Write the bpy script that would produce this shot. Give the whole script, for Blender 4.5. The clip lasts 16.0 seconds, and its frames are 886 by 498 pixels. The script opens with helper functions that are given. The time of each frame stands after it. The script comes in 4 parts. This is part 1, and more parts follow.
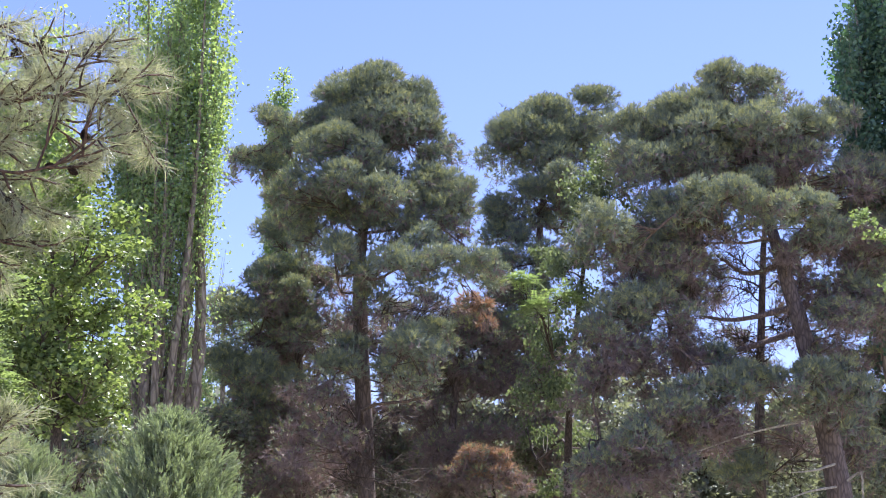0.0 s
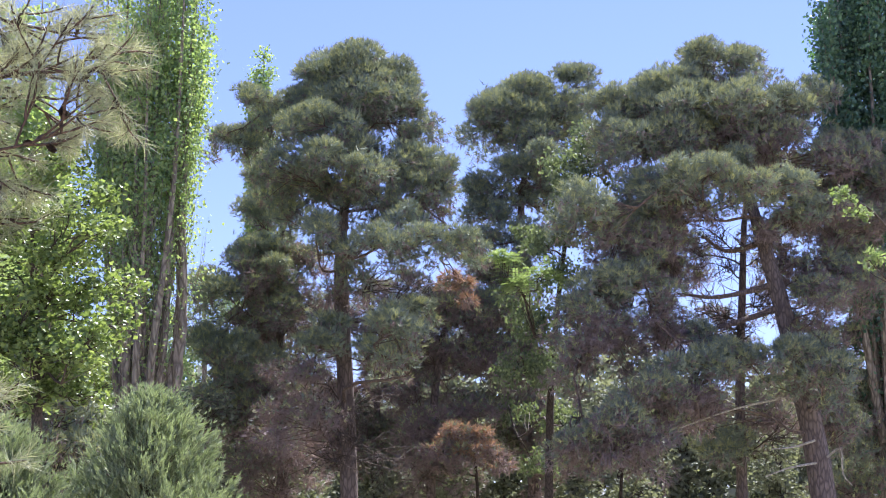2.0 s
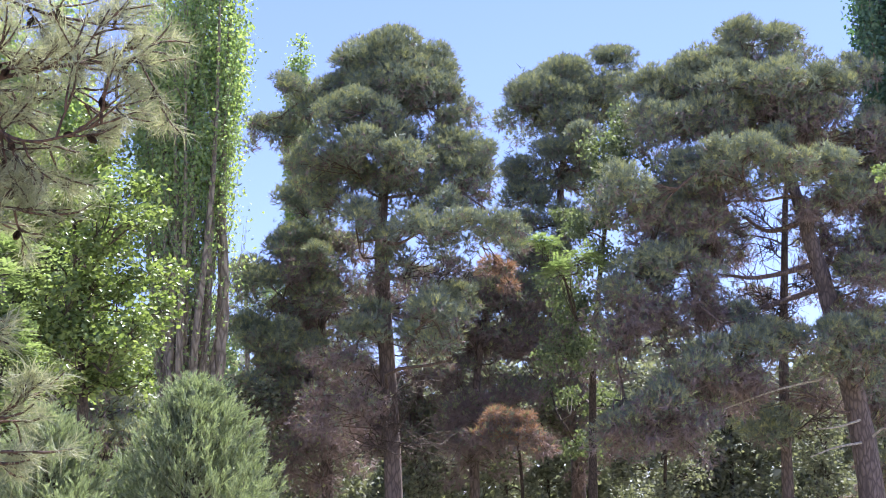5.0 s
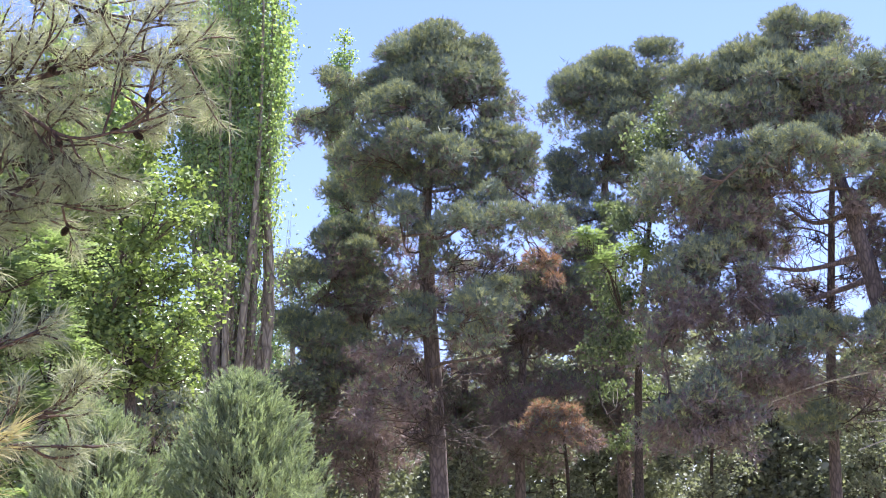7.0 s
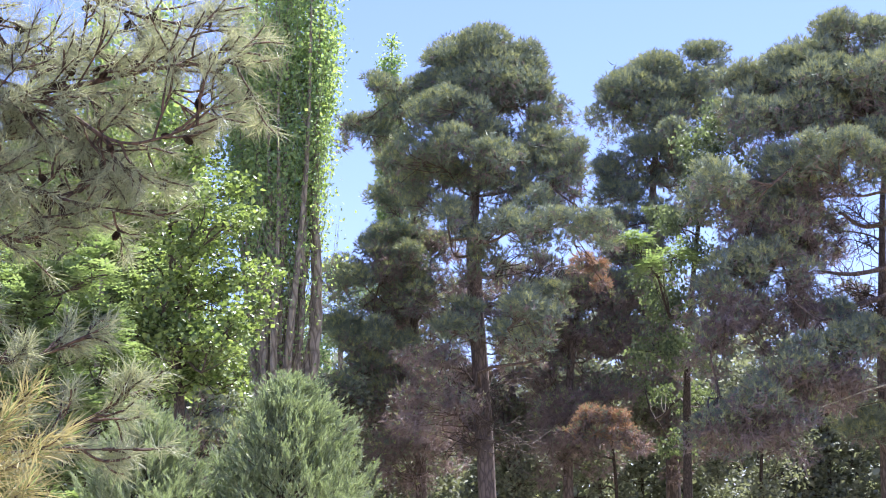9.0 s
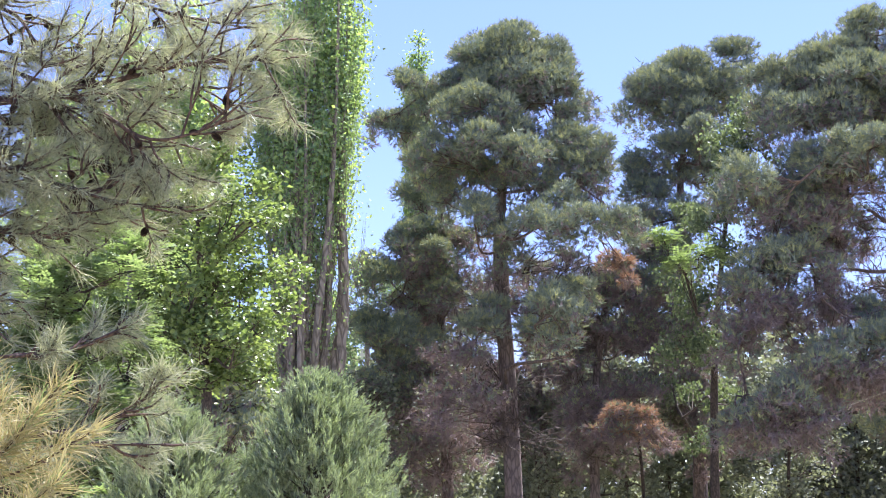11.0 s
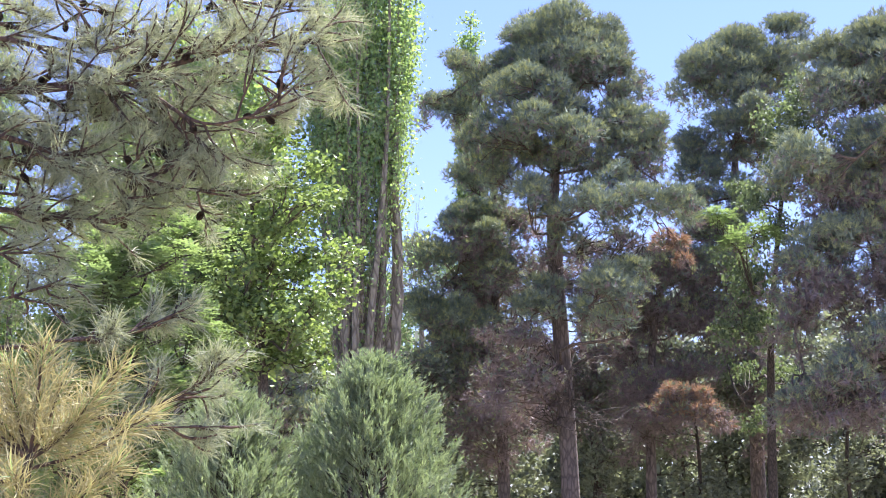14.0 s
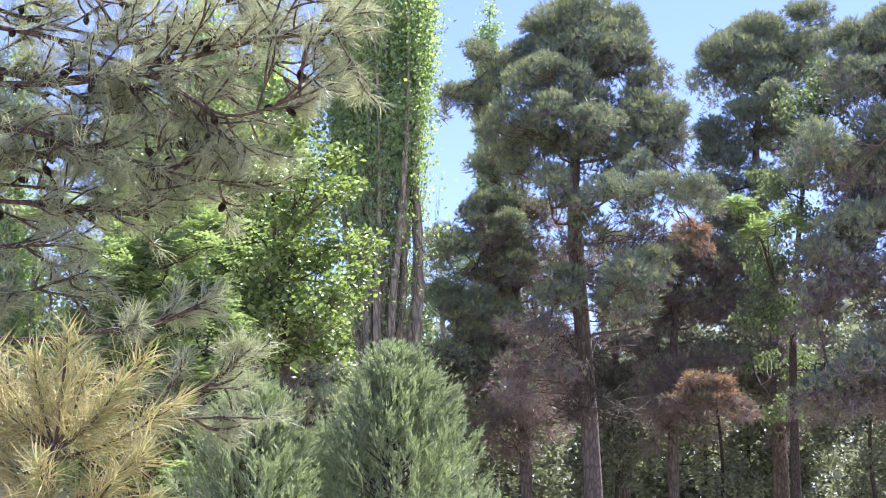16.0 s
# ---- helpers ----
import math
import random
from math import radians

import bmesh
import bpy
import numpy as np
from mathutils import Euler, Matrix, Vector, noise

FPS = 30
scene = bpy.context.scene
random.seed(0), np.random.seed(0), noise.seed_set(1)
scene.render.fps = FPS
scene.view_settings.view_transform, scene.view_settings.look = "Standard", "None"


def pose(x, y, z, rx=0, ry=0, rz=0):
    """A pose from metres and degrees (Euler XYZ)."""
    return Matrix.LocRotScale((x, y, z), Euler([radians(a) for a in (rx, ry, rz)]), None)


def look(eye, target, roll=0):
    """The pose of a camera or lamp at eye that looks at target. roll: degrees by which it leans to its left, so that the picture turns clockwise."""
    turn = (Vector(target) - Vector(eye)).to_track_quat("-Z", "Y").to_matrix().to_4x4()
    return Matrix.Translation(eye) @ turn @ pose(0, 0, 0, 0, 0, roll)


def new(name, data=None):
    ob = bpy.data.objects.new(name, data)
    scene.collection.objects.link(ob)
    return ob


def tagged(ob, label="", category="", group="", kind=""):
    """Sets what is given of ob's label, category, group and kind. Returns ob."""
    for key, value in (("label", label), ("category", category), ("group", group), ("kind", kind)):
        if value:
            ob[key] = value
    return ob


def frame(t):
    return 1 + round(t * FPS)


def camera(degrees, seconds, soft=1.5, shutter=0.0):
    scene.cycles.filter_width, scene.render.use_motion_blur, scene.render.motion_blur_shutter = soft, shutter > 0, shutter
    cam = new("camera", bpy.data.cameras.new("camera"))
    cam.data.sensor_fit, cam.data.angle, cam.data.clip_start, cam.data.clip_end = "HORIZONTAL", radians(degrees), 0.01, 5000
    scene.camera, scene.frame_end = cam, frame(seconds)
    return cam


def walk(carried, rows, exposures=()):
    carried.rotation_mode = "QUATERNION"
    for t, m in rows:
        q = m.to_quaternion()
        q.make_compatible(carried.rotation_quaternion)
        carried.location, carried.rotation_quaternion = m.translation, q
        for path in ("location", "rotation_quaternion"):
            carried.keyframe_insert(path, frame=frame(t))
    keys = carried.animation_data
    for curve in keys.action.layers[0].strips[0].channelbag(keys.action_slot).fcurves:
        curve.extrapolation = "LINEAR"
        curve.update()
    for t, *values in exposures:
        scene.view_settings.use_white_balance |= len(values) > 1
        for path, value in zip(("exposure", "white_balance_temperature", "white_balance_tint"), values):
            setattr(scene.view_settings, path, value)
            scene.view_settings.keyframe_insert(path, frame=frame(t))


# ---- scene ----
# Handheld camera on a lawn at eye height, turning slowly left towards a stand of pines and poplars.
cam = camera(32.0, 16.0, soft=1.0)
EYE_Z = 1.6
# seconds, eye x and rise (m), turn to the right, tilt up and roll (degrees)
PATH = [
    (0.0, 0.0090, 0.0160, 0.000, 13.000, -0.000),
    (0.5, 0.0105, 0.0137, 0.229, 12.805, -0.010),
    (1.0, 0.0120, 0.0113, 0.434, 12.638, -0.089),
    (1.5, 0.0133, 0.0090, 0.553, 12.424, -0.147),
    (2.0, 0.0147, 0.0077, 0.697, 12.208, -0.288),
    (2.5, 0.0160, 0.0063, 0.831, 12.054, -0.311),
    (3.0, 0.0157, 0.0050, 0.776, 11.980, -0.351),
    (3.5, 0.0153, 0.0047, 0.500, 11.945, -0.508),
    (4.0, 0.0150, 0.0044, 0.080, 11.861, -0.683),
    (6.5, 0.0120, 0.0030, -2.109, 11.506, -0.961),
    (7.0, 0.0110, 0.0028, -2.501, 11.480, -0.900),
    (7.5, 0.0100, 0.0026, -2.932, 11.428, -0.848),
    (8.0, 0.0090, 0.0024, -3.417, 11.456, -0.832),
    (8.5, 0.0075, 0.0022, -3.879, 11.563, -0.707),
    (9.0, 0.0060, 0.0020, -4.286, 11.662, -0.599),
    (11.5, 0.0030, 0.0010, -5.544, 11.475, -0.223),
    (12.0, 0.0024, 0.0008, -5.850, 11.378, -0.155),
    (12.5, 0.0018, 0.0006, -6.229, 11.298, -0.198),
    (13.0, 0.0012, 0.0004, -6.658, 11.244, -0.277),
    (13.5, 0.0006, 0.0002, -7.050, 11.108, -0.386),
    (14.0, 0.0000, 0.0000, -7.324, 10.877, -0.477),
    (14.5, -0.0010, -0.0005, -7.506, 10.671, -0.564),
    (15.0, -0.0020, -0.0010, -7.699, 10.535, -0.612),
    (15.5, -0.0030, -0.0015, -7.904, 10.497, -0.675),
    (16.0, -0.0040, -0.0020, -8.101, 10.539, -0.681),
]
rows = []
for t, ex, ez, turn, tilt, roll in PATH:
    eye = Vector((ex, 0.0, EYE_Z + ez))
    a, e = radians(turn), radians(tilt)
    way = Vector((math.sin(a) * math.cos(e), math.cos(a) * math.cos(e), math.sin(e)))
    rows.append((t, look(eye, eye + way, roll)))
# the phone slowly lifts its exposure as it turns from the sky
walk(cam, rows, [(0.0, 1.68, 5550, 20), (4.0, 1.80, 5550, 20), (9.0, 1.94, 5500, 20), (16.0, 2.01, 5450, 20)])

# ---- light ----
SUN_ELEV, SUN_TURN = 63.0, 34.0          # degrees; turn is to the right of +y
world = bpy.data.worlds.new("sky_world")
scene.world = world
world.use_nodes = True
wn = world.node_tree
sky = wn.nodes.new("ShaderNodeTexSky")
sky.sky_type = 'NISHITA'
sky.sun_disc = False
sky.sun_elevation = radians(SUN_ELEV)
sky.sun_rotation = radians(SUN_TURN)
sky.air_density, sky.dust_density, sky.ozone_density = 1.0, 0.2, 1.8
air = wn.nodes.new("ShaderNodeMix")          # hazy, slightly violet summer air
air.data_type, air.blend_type = 'RGBA', 'MULTIPLY'
air.inputs[0].default_value = 1.0
air.inputs[7].default_value = (1.0, 0.87, 1.03, 1)
wn.links.new(sky.outputs[0], air.inputs[6])
wn.links.new(air.outputs[2], wn.nodes["Background"].inputs[0])
wn.nodes["Background"].inputs[1].default_value = 0.061
sun_data = bpy.data.lights.new("sun", "SUN")
sun_data.energy, sun_data.angle, sun_data.color = 4.6, radians(0.5), (1.0, 0.93, 0.79)
sun = new("sun", sun_data)
sa, se = radians(SUN_TURN), radians(SUN_ELEV)
to_sun = Vector((math.sin(sa) * math.cos(se), math.cos(sa) * math.cos(se), math.sin(se)))
sun.matrix_world = look(to_sun * 60, (0, 0, 0))


# ---- materials ----
def node_material(name):
    m = bpy.data.materials.new(name)
    m.use_nodes = True
    m.node_tree.nodes.clear()
    return m, m.node_tree.nodes, m.node_tree.links


def varied(nodes, links, dark, light, scale, amount=0.6):
    """A colour between two that drifts over half a metre and jumps from piece to piece."""
    geo = nodes.new("ShaderNodeNewGeometry")
    tex = nodes.new("ShaderNodeTexNoise")
    tex.inputs["Scale"].default_value = scale
    tex.inputs["Detail"].default_value = 4
    co = nodes.new("ShaderNodeTexCoord")
    links.new(co.outputs["Object"], tex.inputs["Vector"])
    mix = nodes.new("ShaderNodeMix")
    mix.inputs[0].default_value = amount
    links.new(tex.outputs["Fac"], mix.inputs[2])
    links.new(geo.outputs["Random Per Island"], mix.inputs[3])
    ramp = nodes.new("ShaderNodeValToRGB")
    ramp.color_ramp.elements[0].position, ramp.color_ramp.elements[1].position = 0.15, 0.85
    ramp.color_ramp.elements[0].color = (*dark, 1)
    ramp.color_ramp.elements[1].color = (*light, 1)
    links.new(mix.outputs[0], ramp.inputs[0])
    return ramp.outputs[0]


def foliage(name, dark, light, glow, through_share=0.35, rough=0.45, scale=1.6, amount=0.6, gloss=0.4):
    """Leaves and needles: a glossy upper skin and light that passes through, tinted by glow."""
    m, nodes, links = node_material(name)
    colour = varied(nodes, links, dark, light, scale, amount)
    skin = nodes.new("ShaderNodeBsdfPrincipled")
    skin.inputs["Roughness"].default_value = rough
    skin.inputs["Specular IOR Level"].default_value = gloss
    links.new(colour, skin.inputs["Base Color"])
    tint = nodes.new("ShaderNodeMix")
    tint.data_type, tint.blend_type = 'RGBA', 'MULTIPLY'
    tint.inputs[0].default_value = 1.0
    links.new(colour, tint.inputs[6])
    tint.inputs[7].default_value = (*glow, 1)
    trans = nodes.new("ShaderNodeBsdfTranslucent")
    links.new(tint.outputs[2], trans.inputs["Color"])
    mix = nodes.new("ShaderNodeMixShader")
    mix.inputs[0].default_value = through_share
    links.new(skin.outputs[0], mix.inputs[1])
    links.new(trans.outputs[0], mix.inputs[2])
    out = nodes.new("ShaderNodeOutputMaterial")
    links.new(mix.outputs[0], out.inputs[0])
    return m


def bark(name, dark, light, scale, depth):
    m, nodes, links = node_material(name)
    co = nodes.new("ShaderNodeTexCoord")
    place = nodes.new("ShaderNodeMapping")
    place.inputs["Scale"].default_value = (scale, scale, scale * 0.3)
    links.new(co.outputs["Object"], place.inputs[0])
    cells = nodes.new("ShaderNodeTexVoronoi")
    cells.feature = 'DISTANCE_TO_EDGE'
    cells.inputs["Scale"].default_value = 1.0
    tex = nodes.new("ShaderNodeTexNoise")
    tex.inputs["Scale"].default_value, tex.inputs["Detail"].default_value = 1.3, 8
    links.new(place.outputs[0], tex.inputs["Vector"])
    warp = nodes.new("ShaderNodeMix")
    warp.data_type = 'VECTOR'
    warp.inputs[0].default_value = 0.25
    links.new(place.outputs[0], warp.inputs[4])
    links.new(tex.outputs["Color"], warp.inputs[5])
    links.new(warp.outputs[1], cells.inputs["Vector"])
    joint = nodes.new("ShaderNodeMapRange")
    joint.inputs["From Max"].default_value = 0.22
    links.new(cells.outputs["Distance"], joint.inputs["Value"])
    both = nodes.new("ShaderNodeMath")
    both.operation = 'MULTIPLY'
    links.new(joint.outputs[0], both.inputs[0])
    links.new(tex.outputs["Fac"], both.inputs[1])
    ramp = nodes.new("ShaderNodeValToRGB")
    ramp.color_ramp.elements[0].color, ramp.color_ramp.elements[1].color = (*dark, 1), (*light, 1)
    ramp.color_ramp.elements[1].position = 0.7
    links.new(both.outputs[0], ramp.inputs[0])
    bump = nodes.new("ShaderNodeBump")
    bump.inputs["Strength"].default_value, bump.inputs["Distance"].default_value = 0.9, depth
    links.new(both.outputs[0], bump.inputs["Height"])
    skin = nodes.new("ShaderNodeBsdfPrincipled")
    skin.inputs["Roughness"].default_value = 0.9
    links.new(ramp.outputs[0], skin.inputs["Base Color"])
    links.new(bump.outputs[0], skin.inputs["Normal"])
    out = nodes.new("ShaderNodeOutputMaterial")
    links.new(skin.outputs[0], out.inputs[0])
    return m


def ground_material():
    m, nodes, links = node_material("lawn_and_needle_litter")
    co = nodes.new("ShaderNodeTexCoord")
    big, fine = nodes.new("ShaderNodeTexNoise"), nodes.new("ShaderNodeTexNoise")
    big.inputs["Scale"].default_value, fine.inputs["Scale"].default_value = 0.25, 14
    fine.inputs["Detail"].default_value = 8
    for tex in (big, fine):
        links.new(co.outputs["Object"], tex.inputs["Vector"])
    mix = nodes.new("ShaderNodeMix")
    mix.inputs[0].default_value = 0.5
    links.new(big.outputs["Fac"], mix.inputs[2])
    links.new(fine.outputs["Fac"], mix.inputs[3])
    ramp = nodes.new("ShaderNodeValToRGB")
    ramp.color_ramp.elements[0].position, ramp.color_ramp.elements[1].position = 0.38, 0.62
    ramp.color_ramp.elements[0].color, ramp.color_ramp.elements[1].color = (0.14, 0.145, 0.075, 1), (0.33, 0.285, 0.19, 1)
    links.new(mix.outputs[0], ramp.inputs[0])
    bump = nodes.new("ShaderNodeBump")
    bump.inputs["Distance"].default_value = 0.03
    links.new(fine.outputs["Fac"], bump.inputs["Height"])
    skin = nodes.new("ShaderNodeBsdfPrincipled")
    skin.inputs["Roughness"].default_value = 0.95
    links.new(ramp.outputs[0], skin.inputs["Base Color"])
    links.new(bump.outputs[0], skin.inputs["Normal"])
    out = nodes.new("ShaderNodeOutputMaterial")
    links.new(skin.outputs[0], out.inputs[0])
    return m


M_NEEDLE = foliage("pine_needles", (0.115, 0.16, 0.195), (0.4, 0.43, 0.28), (1.0, 1.0, 0.6), 0.13, 0.6, 5.0, 0.2, gloss=0.1)
# sunlight on the bough tops is put into this lighter needle colour
M_SUNLIT = foliage("sunlit_pine_needles", (0.26, 0.28, 0.17), (0.55, 0.56, 0.3), (1.0, 1.0, 0.6), 0.16, 0.6, 5.0, 0.25, gloss=0.1)
M_DEAD = foliage("dead_pine_needles", (0.19, 0.15, 0.16), (0.39, 0.315, 0.31), (1.0, 0.8, 0.5), 0.16, 0.75, amount=0.35, gloss=0.1)
M_RUST = foliage("rusty_dead_needles", (0.3, 0.2, 0.15), (0.47, 0.34, 0.26), (1.0, 0.8, 0.5), 0.3, 0.75, gloss=0.1)
M_NEAR = foliage("long_pine_needles", (0.2, 0.21, 0.145), (0.52, 0.53, 0.37), (1.0, 1.0, 0.65), 0.33, 0.5, 3.0, gloss=0.2)
M_YELLOW = foliage("yellowed_pine_needles", (0.3, 0.26, 0.13), (0.58, 0.52, 0.3), (1.0, 0.95, 0.6), 0.3, 0.6, 3.0, gloss=0.15)
M_POPLAR = foliage("poplar_leaves", (0.2, 0.3, 0.19), (0.42, 0.52, 0.26), (1.15, 1.15, 0.45), 0.5, 0.45, gloss=0.25)
# darker copy of the poplar leaves, with shade put into the colour
M_SHADE = foliage("shaded_poplar_leaves", (0.085, 0.16, 0.125), (0.18, 0.28, 0.18), (0.9, 1.1, 0.4), 0.3, 0.35)
M_PLANE = foliage("broad_leaves", (0.1, 0.15, 0.055), (0.36, 0.43, 0.18), (1.05, 1.1, 0.5), 0.4, 0.4, gloss=0.45)
M_LOCUST = foliage("feathery_leaves", (0.19, 0.25, 0.12), (0.36, 0.42, 0.22), (0.95, 1.05, 0.5), 0.42, 0.5, gloss=0.2)
M_OLIVE = foliage("grey_green_leaves", (0.14, 0.155, 0.125), (0.36, 0.37, 0.29), (1.0, 1.05, 0.55), 0.3, 0.6, gloss=0.08)
M_ELM = foliage("elm_leaves", (0.12, 0.15, 0.1), (0.3, 0.335, 0.22), (1.0, 1.1, 0.5), 0.36, 0.55, gloss=0.2)
# the haze over the far tree is put into this leaf colour
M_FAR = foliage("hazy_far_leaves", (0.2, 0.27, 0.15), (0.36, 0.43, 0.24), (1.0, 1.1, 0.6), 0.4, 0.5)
M_JUNIPER = foliage("juniper_sprays", (0.215, 0.245, 0.155), (0.45, 0.485, 0.315), (0.95, 1.1, 0.55), 0.28, 0.65, gloss=0.15)
M_BARK = bark("pine_bark", (0.105, 0.08, 0.072), (0.26, 0.2, 0.178), 17.0, 0.025)
M_LIMB = bark("dark_pine_limbs", (0.09, 0.066, 0.056), (0.25, 0.18, 0.15), 22.0, 0.012)
M_GREYBARK = bark("grey_poplar_bark", (0.15, 0.122, 0.097), (0.42, 0.355, 0.285), 12.0, 0.02)
M_TWIG = bark("dark_twigs", (0.04, 0.03, 0.025), (0.15, 0.11, 0.09), 40.0, 0.004)
M_NEARTWIG = bark("brown_pine_twigs", (0.045, 0.028, 0.022), (0.16, 0.095, 0.07), 40.0, 0.004)
M_DEADWOOD = bark("bleached_deadwood", (0.28, 0.24, 0.2), (0.6, 0.55, 0.48), 30.0, 0.004)
M_CONE = bark("pine_cone_scales", (0.03, 0.02, 0.015), (0.16, 0.09, 0.055), 60.0, 0.004)
M_GROUND = ground_material()


# ---- mesh helpers ----
def unit(a):
    return a / np.maximum(np.linalg.norm(a, axis=1, keepdims=True), 1e-9)


class Bag:
    """Vertices, faces and material slots, gathered and then made into one mesh."""

    def __init__(self):
        self.v, self.f, self.m, self.n = [], [], [], 0

    def add(self, verts, tris, slot=0):
        self.v.append(np.asarray(verts, dtype=np.float32))
        self.f.append(np.asarray(tris, dtype=np.int64) + self.n)
        self.m.append(np.full(len(tris), slot, dtype=np.int32))
        self.n += len(verts)

    def mesh(self, name, materials, origin=(0, 0, 0), smooth=False):
        v = np.concatenate(self.v) - np.asarray(origin, dtype=np.float32)
        f, mt = np.concatenate(self.f).astype(np.int32), np.concatenate(self.m)
        me = bpy.data.meshes.new(name)
        me.vertices.add(len(v))
        me.vertices.foreach_set("co", v.astype(np.float32).ravel())
        me.loops.add(f.size)
        me.loops.foreach_set("vertex_index", f.ravel())
        me.polygons.add(len(f))
        me.polygons.foreach_set("loop_start", np.arange(0, f.size, 3, dtype=np.int32))
        for m in materials:
            me.materials.append(m)
        me.polygons.foreach_set("material_index", mt)
        me.polygons.foreach_set("use_smooth", np.full(len(f), smooth))
        me.update(calc_edges=True)
        return me


def part(name, bag, materials, parent, label="", smooth=False, kind=""):
    """One mesh under a thing or under one of its parts; all of them share the thing's origin."""
    top = parent.parent or parent
    ob = new(name, bag.mesh(name, materials, top.location, smooth))
    ob.parent = parent
    return tagged(ob, label, kind=kind)


def thing(name, x, y, label, category, group=""):
    ob = new(name)
    ob.empty_display_size = 0.3
    ob.matrix_world = pose(x, y, 0)
    ob.location = (x, y, 0)
    bpy.context.view_layer.update()
    return tagged(ob, label, category, group)


def spline(points, n):
    """n points along a smooth curve through the given ones."""
    p = np.asarray(points, dtype=float)
    p = np.vstack([2 * p[0] - p[1], p, 2 * p[-1] - p[-2]])
    out = []
    for u in np.linspace(0, len(p) - 3 - 1e-6, n):
        i = int(u)
        s = u - i
        a, b, c, d = p[i:i + 4]
        out.append(0.5 * (2 * b + (c - a) * s + (2 * a - 5 * b + 4 * c - d) * s * s + (3 * b - a - 3 * c + d) * s ** 3))
    return np.array(out)


def tube(bag, path, r0, r1, sides=6, slot=0, rough=0.0, power=1.0):
    """A tapered, slightly uneven tube with a closed tip."""
    path = np.asarray(path, dtype=float)
    n = len(path)
    way = unit(np.gradient(path, axis=0))
    ref = np.where(np.abs(way[:, 2:3]) > 0.9, np.array([[1.0, 0, 0]]), np.array([[0, 0, 1.0]]))
    s = unit(np.cross(way, ref))
    q = np.cross(s, way)
    k = np.linspace(0, 1, n) ** power
    r = r0 + (r1 - r0) * k
    ang = np.linspace(0, 2 * np.pi, sides, endpoint=False)
    wob = 1 + rough * np.random.randn(n, sides)
    rr = r[:, None] * wob
    v = path[:, None] + rr[..., None] * (np.cos(ang)[None, :, None] * s[:, None] + np.sin(ang)[None, :, None] * q[:, None])
    idx = np.arange(n * sides).reshape(n, sides)
    a, b = idx[:-1], np.roll(idx, -1, 1)[:-1]
    c, d = np.roll(idx, -1, 1)[1:], idx[1:]
    tris = np.concatenate([np.stack([a, b, c], -1).reshape(-1, 3), np.stack([a, c, d], -1).reshape(-1, 3)])
    verts = np.vstack([v.reshape(-1, 3), path[-1:] + way[-1:] * r1])
    tip = len(verts) - 1
    cap = np.stack([idx[-1], np.roll(idx[-1], -1), np.full(sides, tip)], -1)
    bag.add(verts, np.vstack([tris, cap]), slot)


def tufts(bag, at, way, n, length, width, spread, slot=0, bend=0.0, face=None):
    """Bundles of n thin needles that fan out from each place about its way, their flat sides roughly towards face."""
    at, way = np.repeat(at, n, 0), np.repeat(way, n, 0)
    m = len(at)
    if not m:
        return
    d = unit(way + spread * np.random.randn(m, 3))
    ln = length * np.random.uniform(0.65, 1.12, (m, 1))
    flat = np.random.randn(m, 3) if face is None else np.repeat(face, n, 0) + 0.4 * np.random.randn(m, 3)
    side = unit(np.cross(d, flat)) * width * 0.5
    at = at + np.random.randn(m, 3) * length * 0.1
    if bend:
        mid = at + d * ln * 0.5
        tip = at + d * ln + np.array([0, 0, -1.0]) * bend * ln + np.random.randn(m, 3) * bend * ln * 0.5
        v = np.stack([at - side * 0.7, at + side * 0.7, mid - side, mid + side, tip], 1).reshape(-1, 3)
        b = np.arange(m)[:, None] * 5
        t = np.concatenate([b + np.array([[0, 1, 3]]), b + np.array([[0, 3, 2]]), b + np.array([[2, 3, 4]])])
    else:
        v = np.stack([at - side, at + side, at + d * ln], 1).reshape(-1, 3)
        t = np.arange(3 * m).reshape(-1, 3)
    bag.add(v, t, slot)


def leaves(bag, at, size, slot=0, up=0.5, droop=0.0):
    """Folded diamond leaves, each facing roughly up but at random."""
    m = len(at)
    if not m:
        return
    nrm = unit(np.random.randn(m, 3) + np.array([0, 0, up * 2]))
    d = unit(np.cross(nrm, np.random.randn(m, 3)) + np.array([0, 0, -droop]))
    s = np.cross(d, nrm)
    ln = size * np.random.uniform(0.6, 1.2, (m, 1))
    w = ln * 0.38
    v = np.stack([at, at + d * ln * 0.45 + s * w + nrm * ln * 0.1, at + d * ln, at + d * ln * 0.45 - s * w + nrm * ln * 0.1], 1).reshape(-1, 3)
    b = np.arange(m)[:, None] * 4
    bag.add(v, np.concatenate([b + np.array([[0, 1, 2]]), b + np.array([[0, 2, 3]])]), slot)


def lumps(c, r, flat=0.25):
    """Centres and radii of the smaller lumps that make up one mass of foliage."""
    c, r = np.asarray(c, float), np.asarray(r, float)
    k = int(7 + 7 * r.mean())
    u = unit(np.random.randn(k, 3))
    u[:, 2] = np.where(u[:, 2] < -flat, -u[:, 2] * 0.6, u[:, 2])
    return c + u * r * np.random.uniform(0.5, 0.88, (k, 1)), r.mean() * np.random.uniform(0.28, 0.5, k)


